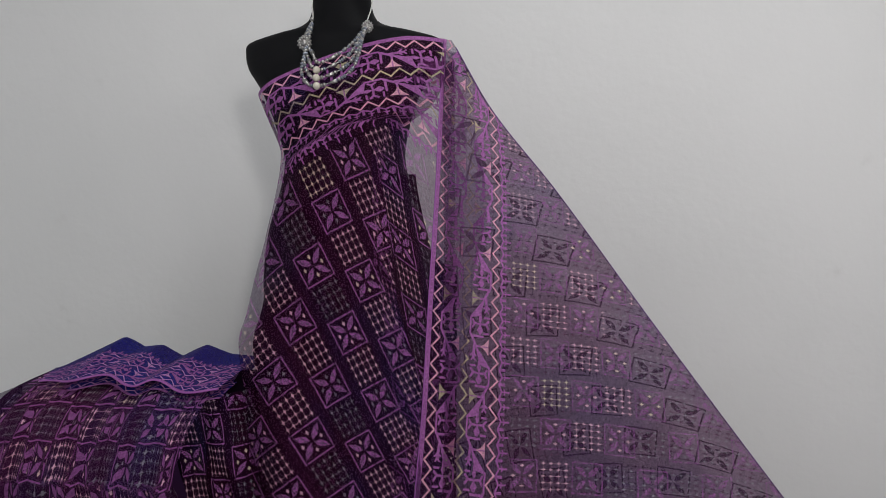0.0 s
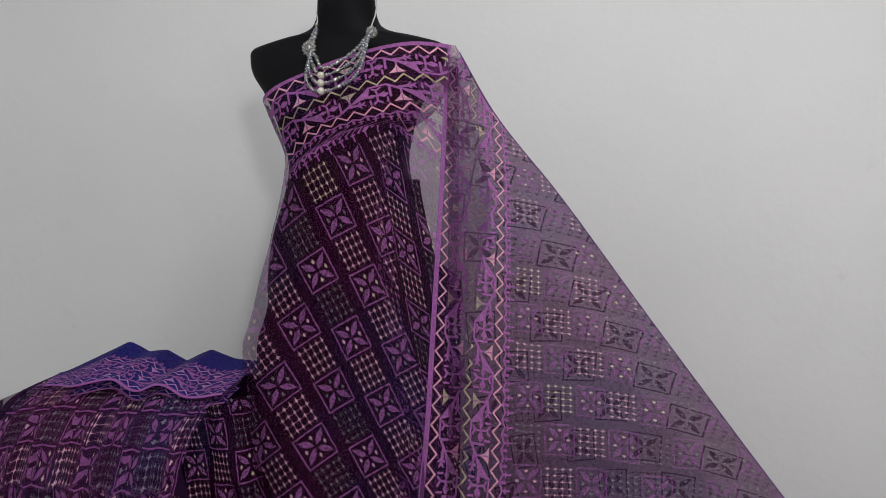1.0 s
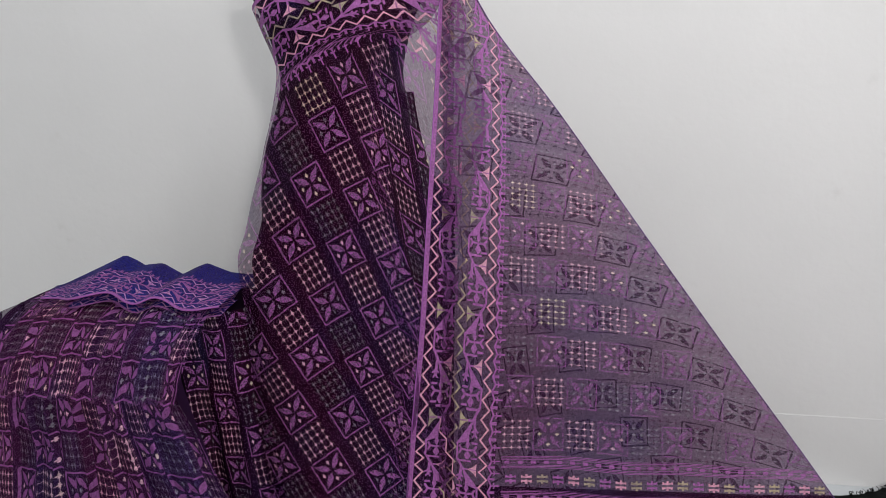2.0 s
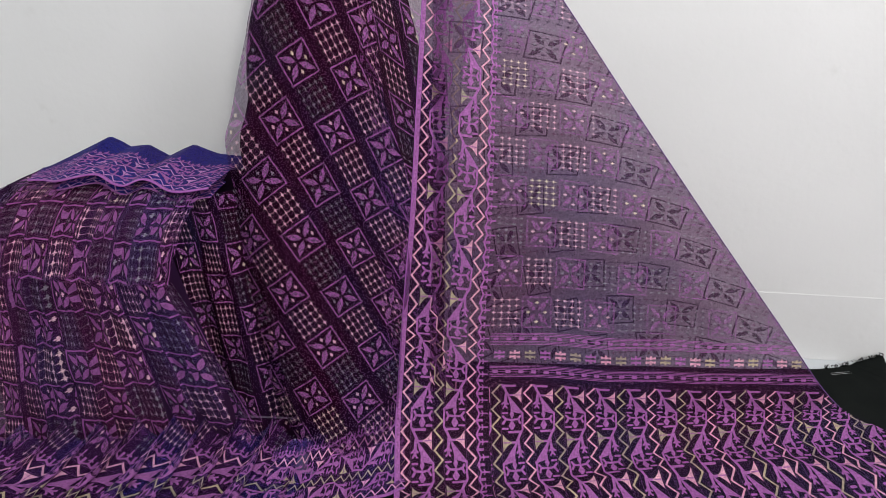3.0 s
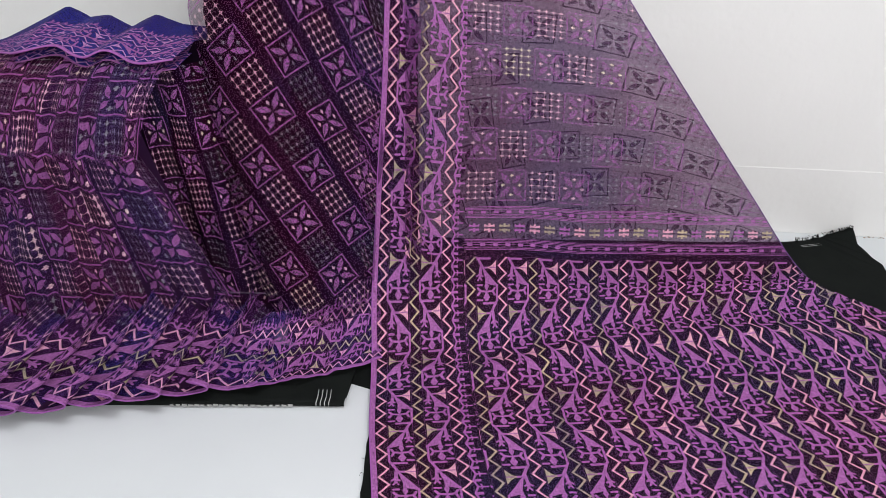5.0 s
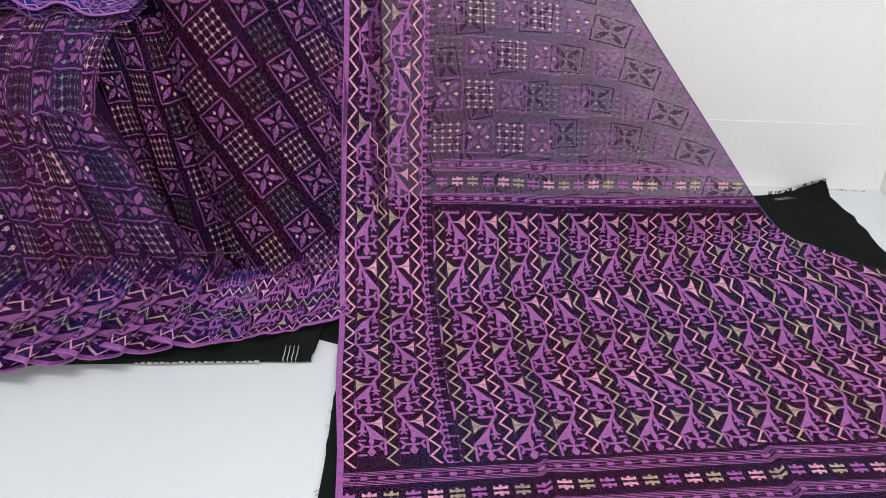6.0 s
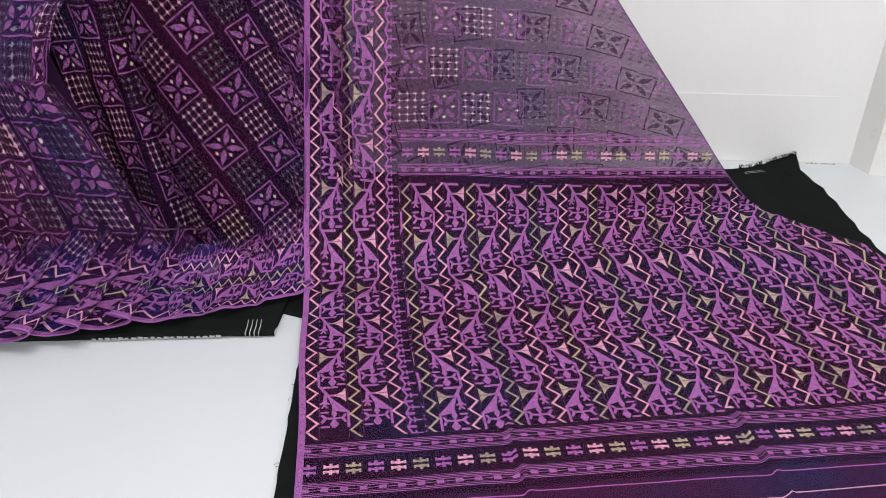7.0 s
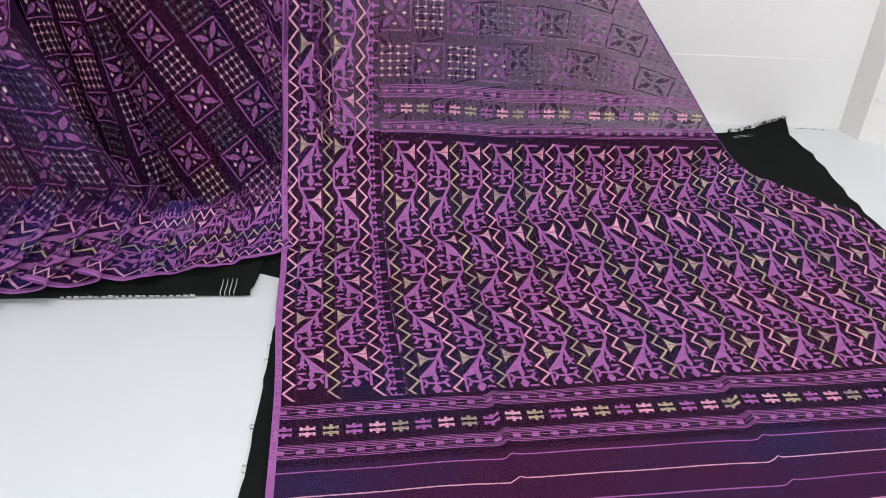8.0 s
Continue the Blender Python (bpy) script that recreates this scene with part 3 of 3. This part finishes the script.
LX = [(0, 0.072), (0.12, 0.066), (0.27, 0.058), (0.50, 0.043), (0.75, 0.027), (0.97, 0.008), (1.13, 0.000), (1.24, 0.002), (1.36, 0.018), (1.58, 0.055), (1.80, 0.104), (2.25, 0.185)]
LY = [(0, 1.435), (0.12, 1.42), (0.27, 1.415), (0.50, 1.41), (0.75, 1.405), (0.97, 1.39), (1.13, 1.362), (1.24, 1.315), (1.36, 1.225), (1.58, 1.02), (1.80, 0.81), (2.25, 0.37)]
LZ = [(0, 1.327), (0.12, 1.205), (0.27, 1.055), (0.50, 0.825), (0.75, 0.575), (0.97, 0.355), (1.13, 0.195), (1.24, 0.100), (1.36, 0.022), (1.46, 0.009), (2.25, 0.008)]
RX = [(0, 0.085), (0.12, 0.162), (0.27, 0.288), (0.50, 0.472), (0.75, 0.672), (0.97, 0.848), (1.13, 0.978), (1.24, 1.060), (1.36, 1.185), (1.47, 1.305), (1.58, 1.36), (1.80, 1.37), (2.25, 1.42)]
RY = [(0, 1.45), (0.12, 1.50), (0.27, 1.53), (0.50, 1.55), (0.75, 1.57), (0.97, 1.59), (1.13, 1.605), (1.24, 1.625), (1.36, 1.57), (1.47, 1.41), (1.58, 1.27), (1.80, 1.035), (2.25, 0.62)]
RZ = [(0, 1.327), (0.12, 1.190), (0.27, 1.030), (0.50, 0.778), (0.75, 0.508), (0.97, 0.275), (1.13, 0.105), (1.24, 0.036), (1.36, 0.010), (2.25, 0.008)]


def pallu_edges(v):
    return Vector((along(LX, v), along(LY, v), along(LZ, v))), Vector((along(RX, v), along(RY, v), along(RZ, v)))


def pallu_shape(s, t):
    v = 2.25 * t
    l, r = pallu_edges(v)
    p = l + (r - l) * s
    wide = (r - l).length
    u = wide * s
    hang = ease(1.30, 1.0, v)
    p.y += hang * (0.016 * math.sin(u * 22 + 0.5) * math.exp(-u * 3.0) + 0.006 * wob(u, v * 0.3, 1, 7))
    p.y -= hang * 0.02 * math.sin(math.pi * s) * ease(0.2, 0.9, v)
    lie = ease(1.2, 1.42, v)
    p.z += lie * (0.004 * (1 + wob(u, v, 3, 6)) + 0.012 * math.exp(-((v - 1.40 - 0.03 * math.sin(u * 7)) / 0.025) ** 2))
    far = ease(1.70, 1.85, v)
    for line in (0.345, 0.735):
        p.z += far * 0.007 * math.exp(-((u - line - 0.05 * (v - 1.8)) / 0.007) ** 2)
    kink = sum(0.0045 * math.tanh((u - line - 0.05 * (v - 1.8)) / 0.006) * math.exp(-abs(u - line) / 0.10) for line in (0.345, 0.735))
    v2 = v + 0.032 * ease(1.42, 1.10, v)
    vc = min(v2, 1.24)
    ut = 1.4507 * u - 0.2169 * u * u - 0.4187 * u * vc + 0.1779 * u * u * vc + 0.0535 * u * vc * vc
    vt = -0.1538 - 0.1753 * u + 1.4609 * v2 - 0.1025 * u * u + 0.2564 * u * v2 - 0.3272 * v2 * v2
    return p.x, p.y, p.z, ut, v2 + (vt - v2) * ease(1.10, 1.00, v2) + far * kink


put(cloth("pallu", 170, 260, pallu_shape, LOOSE, saree, "wide pallu of vines and zigzags spread on the floor"))


def back_shape(s, t):
    v = 0.02 + 1.13 * t
    l, r = pallu_edges(v)
    s2 = 1 - (1 - s) * 0.93
    p = l + (r - l) * s2
    p.y += 0.022 * math.sin(math.pi * min(1, (1 - s) * 1.5 + 0.02)) + 0.003 * wob(p.x, p.z, 4, 9)
    x, z = p.x, p.z
    a = -12.377 + 30.572 * x + 12.438 * z - 10.418 * x * x - 14.587 * x * z - 6.139 * z * z
    b = 5.715 + 9.343 * x - 5.021 * z - 7.402 * x * x - 9.161 * x * z - 3.591 * z * z
    return x, p.y, z, 0.243 + 0.0745 * (a + 6), 0.2007 + 0.0867 * b


put(cloth("pallu_back_layer", 70, 90, back_shape, SHADED_BACK, saree, "sheer layer of pallu folded back behind"))

# selvedge: a rolled edge along the pallu
bm = bmesh.new()
pts = []
for i in range(90):
    x, y, z, *_ = pallu_shape(0.0, i / 89)
    pts.append((x, y - 0.0008, z))
tube(bm, pts, 0.0014, 6)
PURPLE_EDGE = rough_material("selvedge_thread", (0.25, 0.06, 0.29), (0.33, 0.10, 0.37), 90.0, 0.6)
put(part("selvedge", bm, PURPLE_EDGE, saree, "bright violet woven selvedge"))
bm = bmesh.new()
tube(bm, [tuple(Vector(hem_shape(i / 80, 1.0)[:3])) for i in range(81)], 0.0016, 6)
put(part("selvedge", bm, PURPLE_EDGE, saree, "bright violet woven selvedge"))

bm = bmesh.new()
tube(bm, [tuple(Vector(pallu_shape(1.0, 0.005 + 0.52 * i / 60)[:3])) for i in range(61)], 0.0012, 6)
put(part("fold_edge", bm, rough_material("fold_thread", (0.075, 0.035, 0.14), (0.12, 0.05, 0.19), 90.0, 0.7), saree, "blue-violet turned fold of the pallu"))

# ---- the pleated length over a low stool ----
pile = thing("pleated_saree", "purple saree length pleated over a low stool", "saree", (-0.65, 1.4, 0))
PINV = Matrix.Translation((0.65, -1.4, 0))


def putp(ob):
    ob.matrix_parent_inverse = PINV
    return ob


PLEAT = 0.050


def pleat_at(x):
    """Which knife pleat, and how far across it: the folds are of uneven width."""
    w = x / PLEAT + 0.14 * math.sin(x * 31) + 0.06 * math.sin(x * 83 + 1)
    return math.floor(w), w % 1.0


def pleat(x, depth):
    f = pleat_at(x)[1]
    tuck = 0.16 if f > 0.60 else 0.0
    return depth * (0.5 - f + tuck if f < 0.86 else (f - 0.93) / 0.07 * 0.42 - 0.08)


def pleat_v(x):
    n, f = pleat_at(x)
    return 0.114 + n * 0.0867 + (f - 0.36) * 0.070 + (0.042 if f > 0.60 else 0.0) + 0.016 * math.sin(n * 2.3 + 0.5)


def apron_shape(s, t):
    x = -0.905 + 0.492 * s
    z = along([(0, 0.612), (0.22, 0.606), (0.42, 0.588), (0.62, 0.535), (1.0, 0.428)], t) - 0.014 * ease(0.25, 0.0, s)
    y = along([(0, 1.56), (0.22, 1.47), (0.42, 1.395), (0.62, 1.325), (1.0, 1.275)], t)
    x += -0.055 * s * t
    y += pleat(x + 0.03 * t, 0.023) + 0.006 * wob(x, t, 0, 9)
    z += pleat(x + 0.03 * t, -0.008) * (1 - t)
    return x, y, z, along([(0, 0.25), (0.487, 0.429), (0.697, 0.504), (1, 0.580)], t), pleat_v(x + 0.03 * t)


putp(cloth("top_pleats", 200, 40, apron_shape, PILE_CLOTH, pile, "narrow knife pleats turned over the seat edge"))


def lower_shape(s, t):
    x = -0.905 + 0.440 * s + (0.15 * s ** 1.6 + 0.012) * t - 0.03 * t * (1 - s)
    z = 0.437 - 0.415 * t
    xq = -0.905 + 0.440 * s
    y = 1.296 + (-0.045 + 0.085 * s) * t + pleat(xq, 0.026) * (1 - 0.3 * t) + 0.012 * wob(xq * 2, t * 0.6, 5, 7)
    return x, y, z, 0.578 + t * 0.35, pleat_v(xq + 0.03)


putp(cloth("lower_pleats", 200, 50, lower_shape, PILE_CLOTH, pile, "pleats falling to the floor"))


def recess_shape(s, t):
    x = -0.520 + (0.170 + 0.045 * t) * s + 0.085 * t
    z = 0.592 - 0.565 * t
    y = 1.385 + 0.08 * s + 0.03 * math.sin(s * 7.0 + 0.6) * (0.4 + t) + 0.02 * wob(s, t, 1, 5) - 0.04 * t
    return x, y, z, 0.24 + t * 0.60, 0.17 + s * 0.27


# darker weave than the other pleats: the recess shade is in the material
putp(cloth("side_pleats", 60, 60, recess_shape, SAREE, pile, "loose folds beside the pleats"))


# dark sheets behind the pleats, painted as their shaded depth
def pile_core(s, t):
    x = -0.935 + 0.445 * s
    z = along([(0, 0.585), (0.3, 0.575), (0.5, 0.52), (0.7, 0.42), (1, 0.0)], t)
    y = along([(0, 1.72), (0.3, 1.44), (0.5, 1.36), (0.7, 1.325), (1, 1.30)], t) + 0.02 * s
    x += 0.13 * s * ease(0.6, 1.0, t)
    return x, y, z, s, t


putp(cloth("shaded_inner_folds", 30, 40, pile_core, PILE_SHADE, pile, "inner folds, painted dark for shade"))


def side_core(s, t):
    return -0.64 + 0.40 * s + 0.09 * t, 1.47 + 0.03 * s - 0.02 * t, (0.575 + 0.055 * ease(0.5, 0.62, s)) * (1 - t) + 0.01 * t, s, t


putp(cloth("shaded_inner_folds", 20, 30, side_core, SHADED_LINING, pile, "inner folds, painted dark for shade"))

CREASE_Y = [(-1.1, 1.19), (-0.867, 1.212), (-0.75, 1.246), (-0.62, 1.268), (-0.51, 1.312), (-0.33, 1.345), (-0.2, 1.34)]
HEM_Y = [(-1.2, 0.945), (-0.80, 0.935), (-0.714, 0.932), (-0.65, 0.930), (-0.50, 0.980), (-0.37, 1.020), (-0.22, 1.070), (-0.15, 1.08)]


def floor_pleats(s, t):
    xc = -1.08 + 0.86 * s
    lean = -0.13 * (1 - s) ** 1.2 - 0.005
    ph = s * 2 * math.pi * 11.0 + 0.7 * math.sin(s * 9)
    x = xc + lean * t + 0.033 * math.sin(ph + 1.5) * (0.35 + t)
    y0, y1 = along(CREASE_Y, xc), along(HEM_Y, xc + lean)
    y = y0 + (y1 - y0) * t - 0.012 * math.sin(ph) * t
    lift = 0.5 + 0.5 * math.sin(ph)
    z = 0.026 + 0.046 * lift ** 0.7 * (0.55 + 0.45 * t) + 0.05 * (1 - t) ** 3 * (0.4 + 0.6 * lift) + 0.004 * wob(x, y, 0, 18)
    return x, y, z, 0.250 * (1 - t) + 0.001, s * 2.5 - 3.0


putp(cloth("floor_pleats", 240, 34, floor_pleats, HEM, pile, "blue-violet hem pleats lying fanned on the floor"))
bm = bmesh.new()
tube(bm, [tuple(Vector(floor_pleats(i / 220, 1.0)[:3])) for i in range(221)], 0.0019, 6)
putp(part("selvedge", bm, PURPLE_EDGE, pile, "bright violet woven selvedge"))


def floor_core(s, t):
    xc = -1.08 + 0.86 * s
    lean = -0.13 * (1 - s) ** 1.2 - 0.005
    y0, y1 = along(CREASE_Y, xc), along(HEM_Y, xc + lean)
    return xc + lean * t, y0 + 0.09 + (y1 - y0 - 0.068) * t, 0.026, s, t


putp(cloth("shaded_inner_folds", 40, 10, floor_core, PILE_SHADE, pile, "inner folds, painted dark for shade"))


def veil_shape(s, t):
    x = -0.885 - (0.06 + 0.12 * t) * s - 0.02 * t
    z = 0.600 - 0.03 * s - 0.585 * t
    y = 1.40 - 0.03 * s + 0.03 * math.sin(s * 9 + t * 2) - 0.06 * t
    return x, y, z, 0.30 + 0.5 * t, s * 0.2


VEIL_SHEER, vt, vout = new_material("plain_sheer")
vco = vt.nodes.new("ShaderNodeTexCoord").outputs["Object"]
vdiff = node(vt, "ShaderNodeBsdfPrincipled", Roughness=0.7)
vt.links.new(colour_mix(vt, (0.050, 0.012, 0.035), (0.035, 0.020, 0.085), noise_at(vt, vco, 9.0)), vdiff.inputs["Base Color"])
vdiff.inputs["Specular IOR Level"].default_value = 0.05
vclear, vmix = vt.nodes.new("ShaderNodeBsdfTransparent"), vt.nodes.new("ShaderNodeMixShader")
vt.links.new((0.72 + (noise_at(vt, vco, 420.0) - 0.5) * 0.5).sock, vmix.inputs[0])
vt.links.new(vclear.outputs[0], vmix.inputs[1])
vt.links.new(vdiff.outputs[0], vmix.inputs[2])
vt.links.new(vmix.outputs[0], vout.inputs[0])
putp(cloth("loose_end", 30, 40, veil_shape, VEIL_SHEER, pile, "plain dark sheer end hanging at the side"))

blouse = thing("blouse_piece", "deep blue blouse cloth with violet border on the pleats", "cloth", (-0.64, 1.5, 0.6))


def blouse_shape(s, t):
    x = -0.865 + 0.468 * s + 0.03 * (1 - t) * (0.5 - s)
    peaks = np.interp(x, *zip(*[(-0.90, 0.000), (-0.85, 0.012), (-0.80, 0.036), (-0.744, 0.062), (-0.70, 0.036), (-0.651, 0.042), (-0.60, 0.020), (-0.536, 0.047), (-0.476, 0.030), (-0.40, 0.024)]))
    lip = along([(-0.87, 0.0), (-0.80, 0.002), (-0.67, 0.026), (-0.60, 0.008), (-0.56, 0.020), (-0.50, 0.000), (-0.40, 0.006)], x)
    z = 0.604 + lip * (1 - t) + 1.18 * peaks * t ** 0.8
    z -= 0.03 * ease(0.85, 1.0, t)
    y = 1.395 + 0.25 * t * (0.25 + 0.75 * ease(-0.1, 0.32, s)) + 0.03 * ease(0.3, 0.0, s) + 0.01 * math.sin(s * 20) * (1 - t)
    return x, y, z, 0.36 * t * (1 + 0.08 * math.sin(s * 11)) + 0.001, s * 0.62 + 0.1


BI = Matrix.Translation((0.64, -1.5, -0.6))
cloth("folded_cloth", 80, 40, blouse_shape, BLOUSE, blouse).matrix_parent_inverse = BI


def blouse_under(s, t):
    x, y, z, u, v = blouse_shape(s, t)
    return x, y + 0.004, z - 0.010 - 0.012 * (1 - t), u, v


cloth("under_fold", 60, 20, blouse_under, BLOUSE, blouse).matrix_parent_inverse = BI
bm = bmesh.new()
tube(bm, [tuple(Vector(blouse_shape(i / 80, 0.0)[:3])) for i in range(81)], 0.0022, 6)
part("edge", bm, PURPLE_EDGE, blouse, "pink-violet woven edge").matrix_parent_inverse = BI

stool = thing("stool", "dark low stool hidden under the pleated cloth", "stool", (-0.66, 1.56, 0))
TI = Matrix.Translation((0.66, -1.56, 0))
bm = bmesh.new()
slab(bm, -0.87, -0.46, 1.42, 1.72, 0.53, 0.565, 0.008)
part("seat", bm, FORM_BLACK, stool).matrix_parent_inverse = TI
for lx in (-0.85, -0.48):
    for ly in (1.44, 1.70):
        bm = bmesh.new()
        tube(bm, [(lx, ly, 0.0), (lx, ly, 0.3), (lx, ly, 0.535)], 0.014, 10)
        part("leg", bm, FORM_BLACK, stool).matrix_parent_inverse = TI

# ---- the necklace ----
necklace = thing("necklace", "oxidised silver necklace of pearl and glass bead strands", "necklace", (-0.15, 1.37, 1.30))
NI = Matrix.Translation((0.15, -1.37, -1.30))


def bead(bm, p, r, stretch=1.0, d=None, cone=False):
    m = Matrix.Translation(p)
    if d is not None:
        m = m @ Vector(d).to_track_quat("Z", "Y").to_matrix().to_4x4()
    m = m @ Matrix.Diagonal((1, 1, stretch, 1))
    if cone:
        r0 = bmesh.ops.create_cone(bm, cap_ends=True, segments=10, radius1=r, radius2=r * 0.45, depth=2 * r, matrix=m)
    else:
        r0 = bmesh.ops.create_uvsphere(bm, u_segments=10, v_segments=7, radius=r, matrix=m)
    for v in r0["verts"]:
        for f in v.link_faces:
            f.smooth = True


def chest_y(x, z):
    hw, cy, hd = form_at(z)
    c = min(0.98, abs(x - CX) / hw)
    return cy - hd * (1 - c ** 2.4) ** 0.41 - 0.004


def strand_path(k):
    low = along([(0, 1.276), (3, 1.230)], k)
    pts = []
    for i in range(61):
        f = i / 60
        x = along([(0, -0.189), (0.18, -0.196 + 0.003 * k), (0.36, -0.189 + 0.004 * (3 - k)), (0.5, -0.158), (0.72, -0.106 + 0.005 * k), (1, -0.076)], f)
        z = along([(0, 1.374), (0.18, 1.322), (0.36, low + 0.024), (0.5, low), (0.72, low + 0.030), (1, 1.350)], f)
        y = min(chest_y(x, z), 1.425 if z > 1.33 else 1.41, along([(1.24, 1.351), (1.28, 1.368), (1.32, 1.392), (1.37, 1.43)], z)) - 0.0075
        pts.append(Vector((x, y - 0.001 * k, z)))
    return pts


def bead_mesh(name, material, r, stretch, cone=False):
    bm = bmesh.new()
    bead(bm, (0, 0, 0), r, stretch, None, cone)
    me = bpy.data.meshes.new(name)
    bm.to_mesh(me)
    bm.free()
    me.materials.append(material)
    return me


GLASS_ME = bead_mesh("glass_bead", GREY_BEAD, 0.0041, 0.75)
SILVER_ME = bead_mesh("silver_bead", SILVER, 0.0042, 0.8)
CONE_ME = bead_mesh("cone_bead", SILVER, 0.0047, 1.8, True)


def string_bead(name, me, p, d, strand):
    ob = new(name, me)
    ob.parent = strand
    ob.matrix_basis = Matrix.Translation(p) @ Vector(d).to_track_quat("Z", "Y").to_matrix().to_4x4()
    return ob


for k in range(4):
    pts = strand_path(k)
    dist = [0.0]
    for a, b in zip(pts, pts[1:]):
        dist.append(dist[-1] + (b - a).length)
    cordb = bmesh.new()
    tube(cordb, [tuple(p) for p in pts[::3]], 0.0009, 5)
    st = part("strand", cordb, CORD, necklace)
    st.matrix_parent_inverse = NI
    pos, n, mid = 0.004, 0, dist[30]
    while pos < dist[-1] - 0.003:
        i = next(j for j in range(len(dist)) if dist[j] >= pos)
        p, d = pts[i], (pts[min(i + 1, 60)] - pts[i - 1]).normalized()
        away = pos - mid
        if 0 < abs(away) < 0.011 or n % 7 == 5:
            step = 0.0072
            string_bead("silver_bead", SILVER_ME, p, d, st)
        elif 0.011 < abs(away) < 0.034 and n % 2 == 0:
            step = 0.0155
            string_bead("cone_bead", CONE_ME, p + d * 0.005, d if away < 0 else -d, st)
        else:
            step = 0.0068
            if (n + k) % 3:
                string_bead("glass_bead", GLASS_ME, p, d, st)
            else:
                string_bead("silver_bead", SILVER_ME, p, d, st)
        pos += step
        n += 1
    if k:
        pb = bmesh.new()
        bead(pb, pts[29] + Vector((0.002 * k, -0.005, 0)), 0.0074)
        part("pearl", pb, PEARL, st, "round cream pearl")
for cx, cz, r in ((-0.193, 1.318, 0.0135), (-0.074, 1.350, 0.011)):
    bm = bmesh.new()
    cy = 1.375 if cz < 1.33 else 1.405
    bead(bm, (cx, cy, cz), r * 0.55, 0.8, (0, -1, 0))
    for i in range(12):
        a = i * math.pi / 6
        bead(bm, (cx + r * 0.72 * math.cos(a), cy + 0.001, cz + r * 0.72 * math.sin(a)), r * 0.22)
        bead(bm, (cx + r * math.cos(a + 0.26), cy + 0.003, cz + r * math.sin(a + 0.26)), r * 0.15)
    tube(bm, [(cx, cy + 0.006, cz), (cx, cy + 0.003, cz), (cx, cy, cz)], r * 0.95, 20)
    part("ornament", bm, SILVER, necklace, "round filigree silver ornament").matrix_parent_inverse = NI
for pts in ([(-0.074, 1.405, 1.36), (-0.074, 1.435, 1.385), (-0.076, 1.46, 1.41), (-0.085, 1.49, 1.43)], [(-0.189, 1.42, 1.372), (-0.197, 1.445, 1.388), (-0.205, 1.465, 1.402), (-0.208, 1.485, 1.42)]):
    bm = bmesh.new()
    tube(bm, pts, 0.0014, 6)
    part("cord", bm, CORD, necklace, "pale tie cord").matrix_parent_inverse = NI
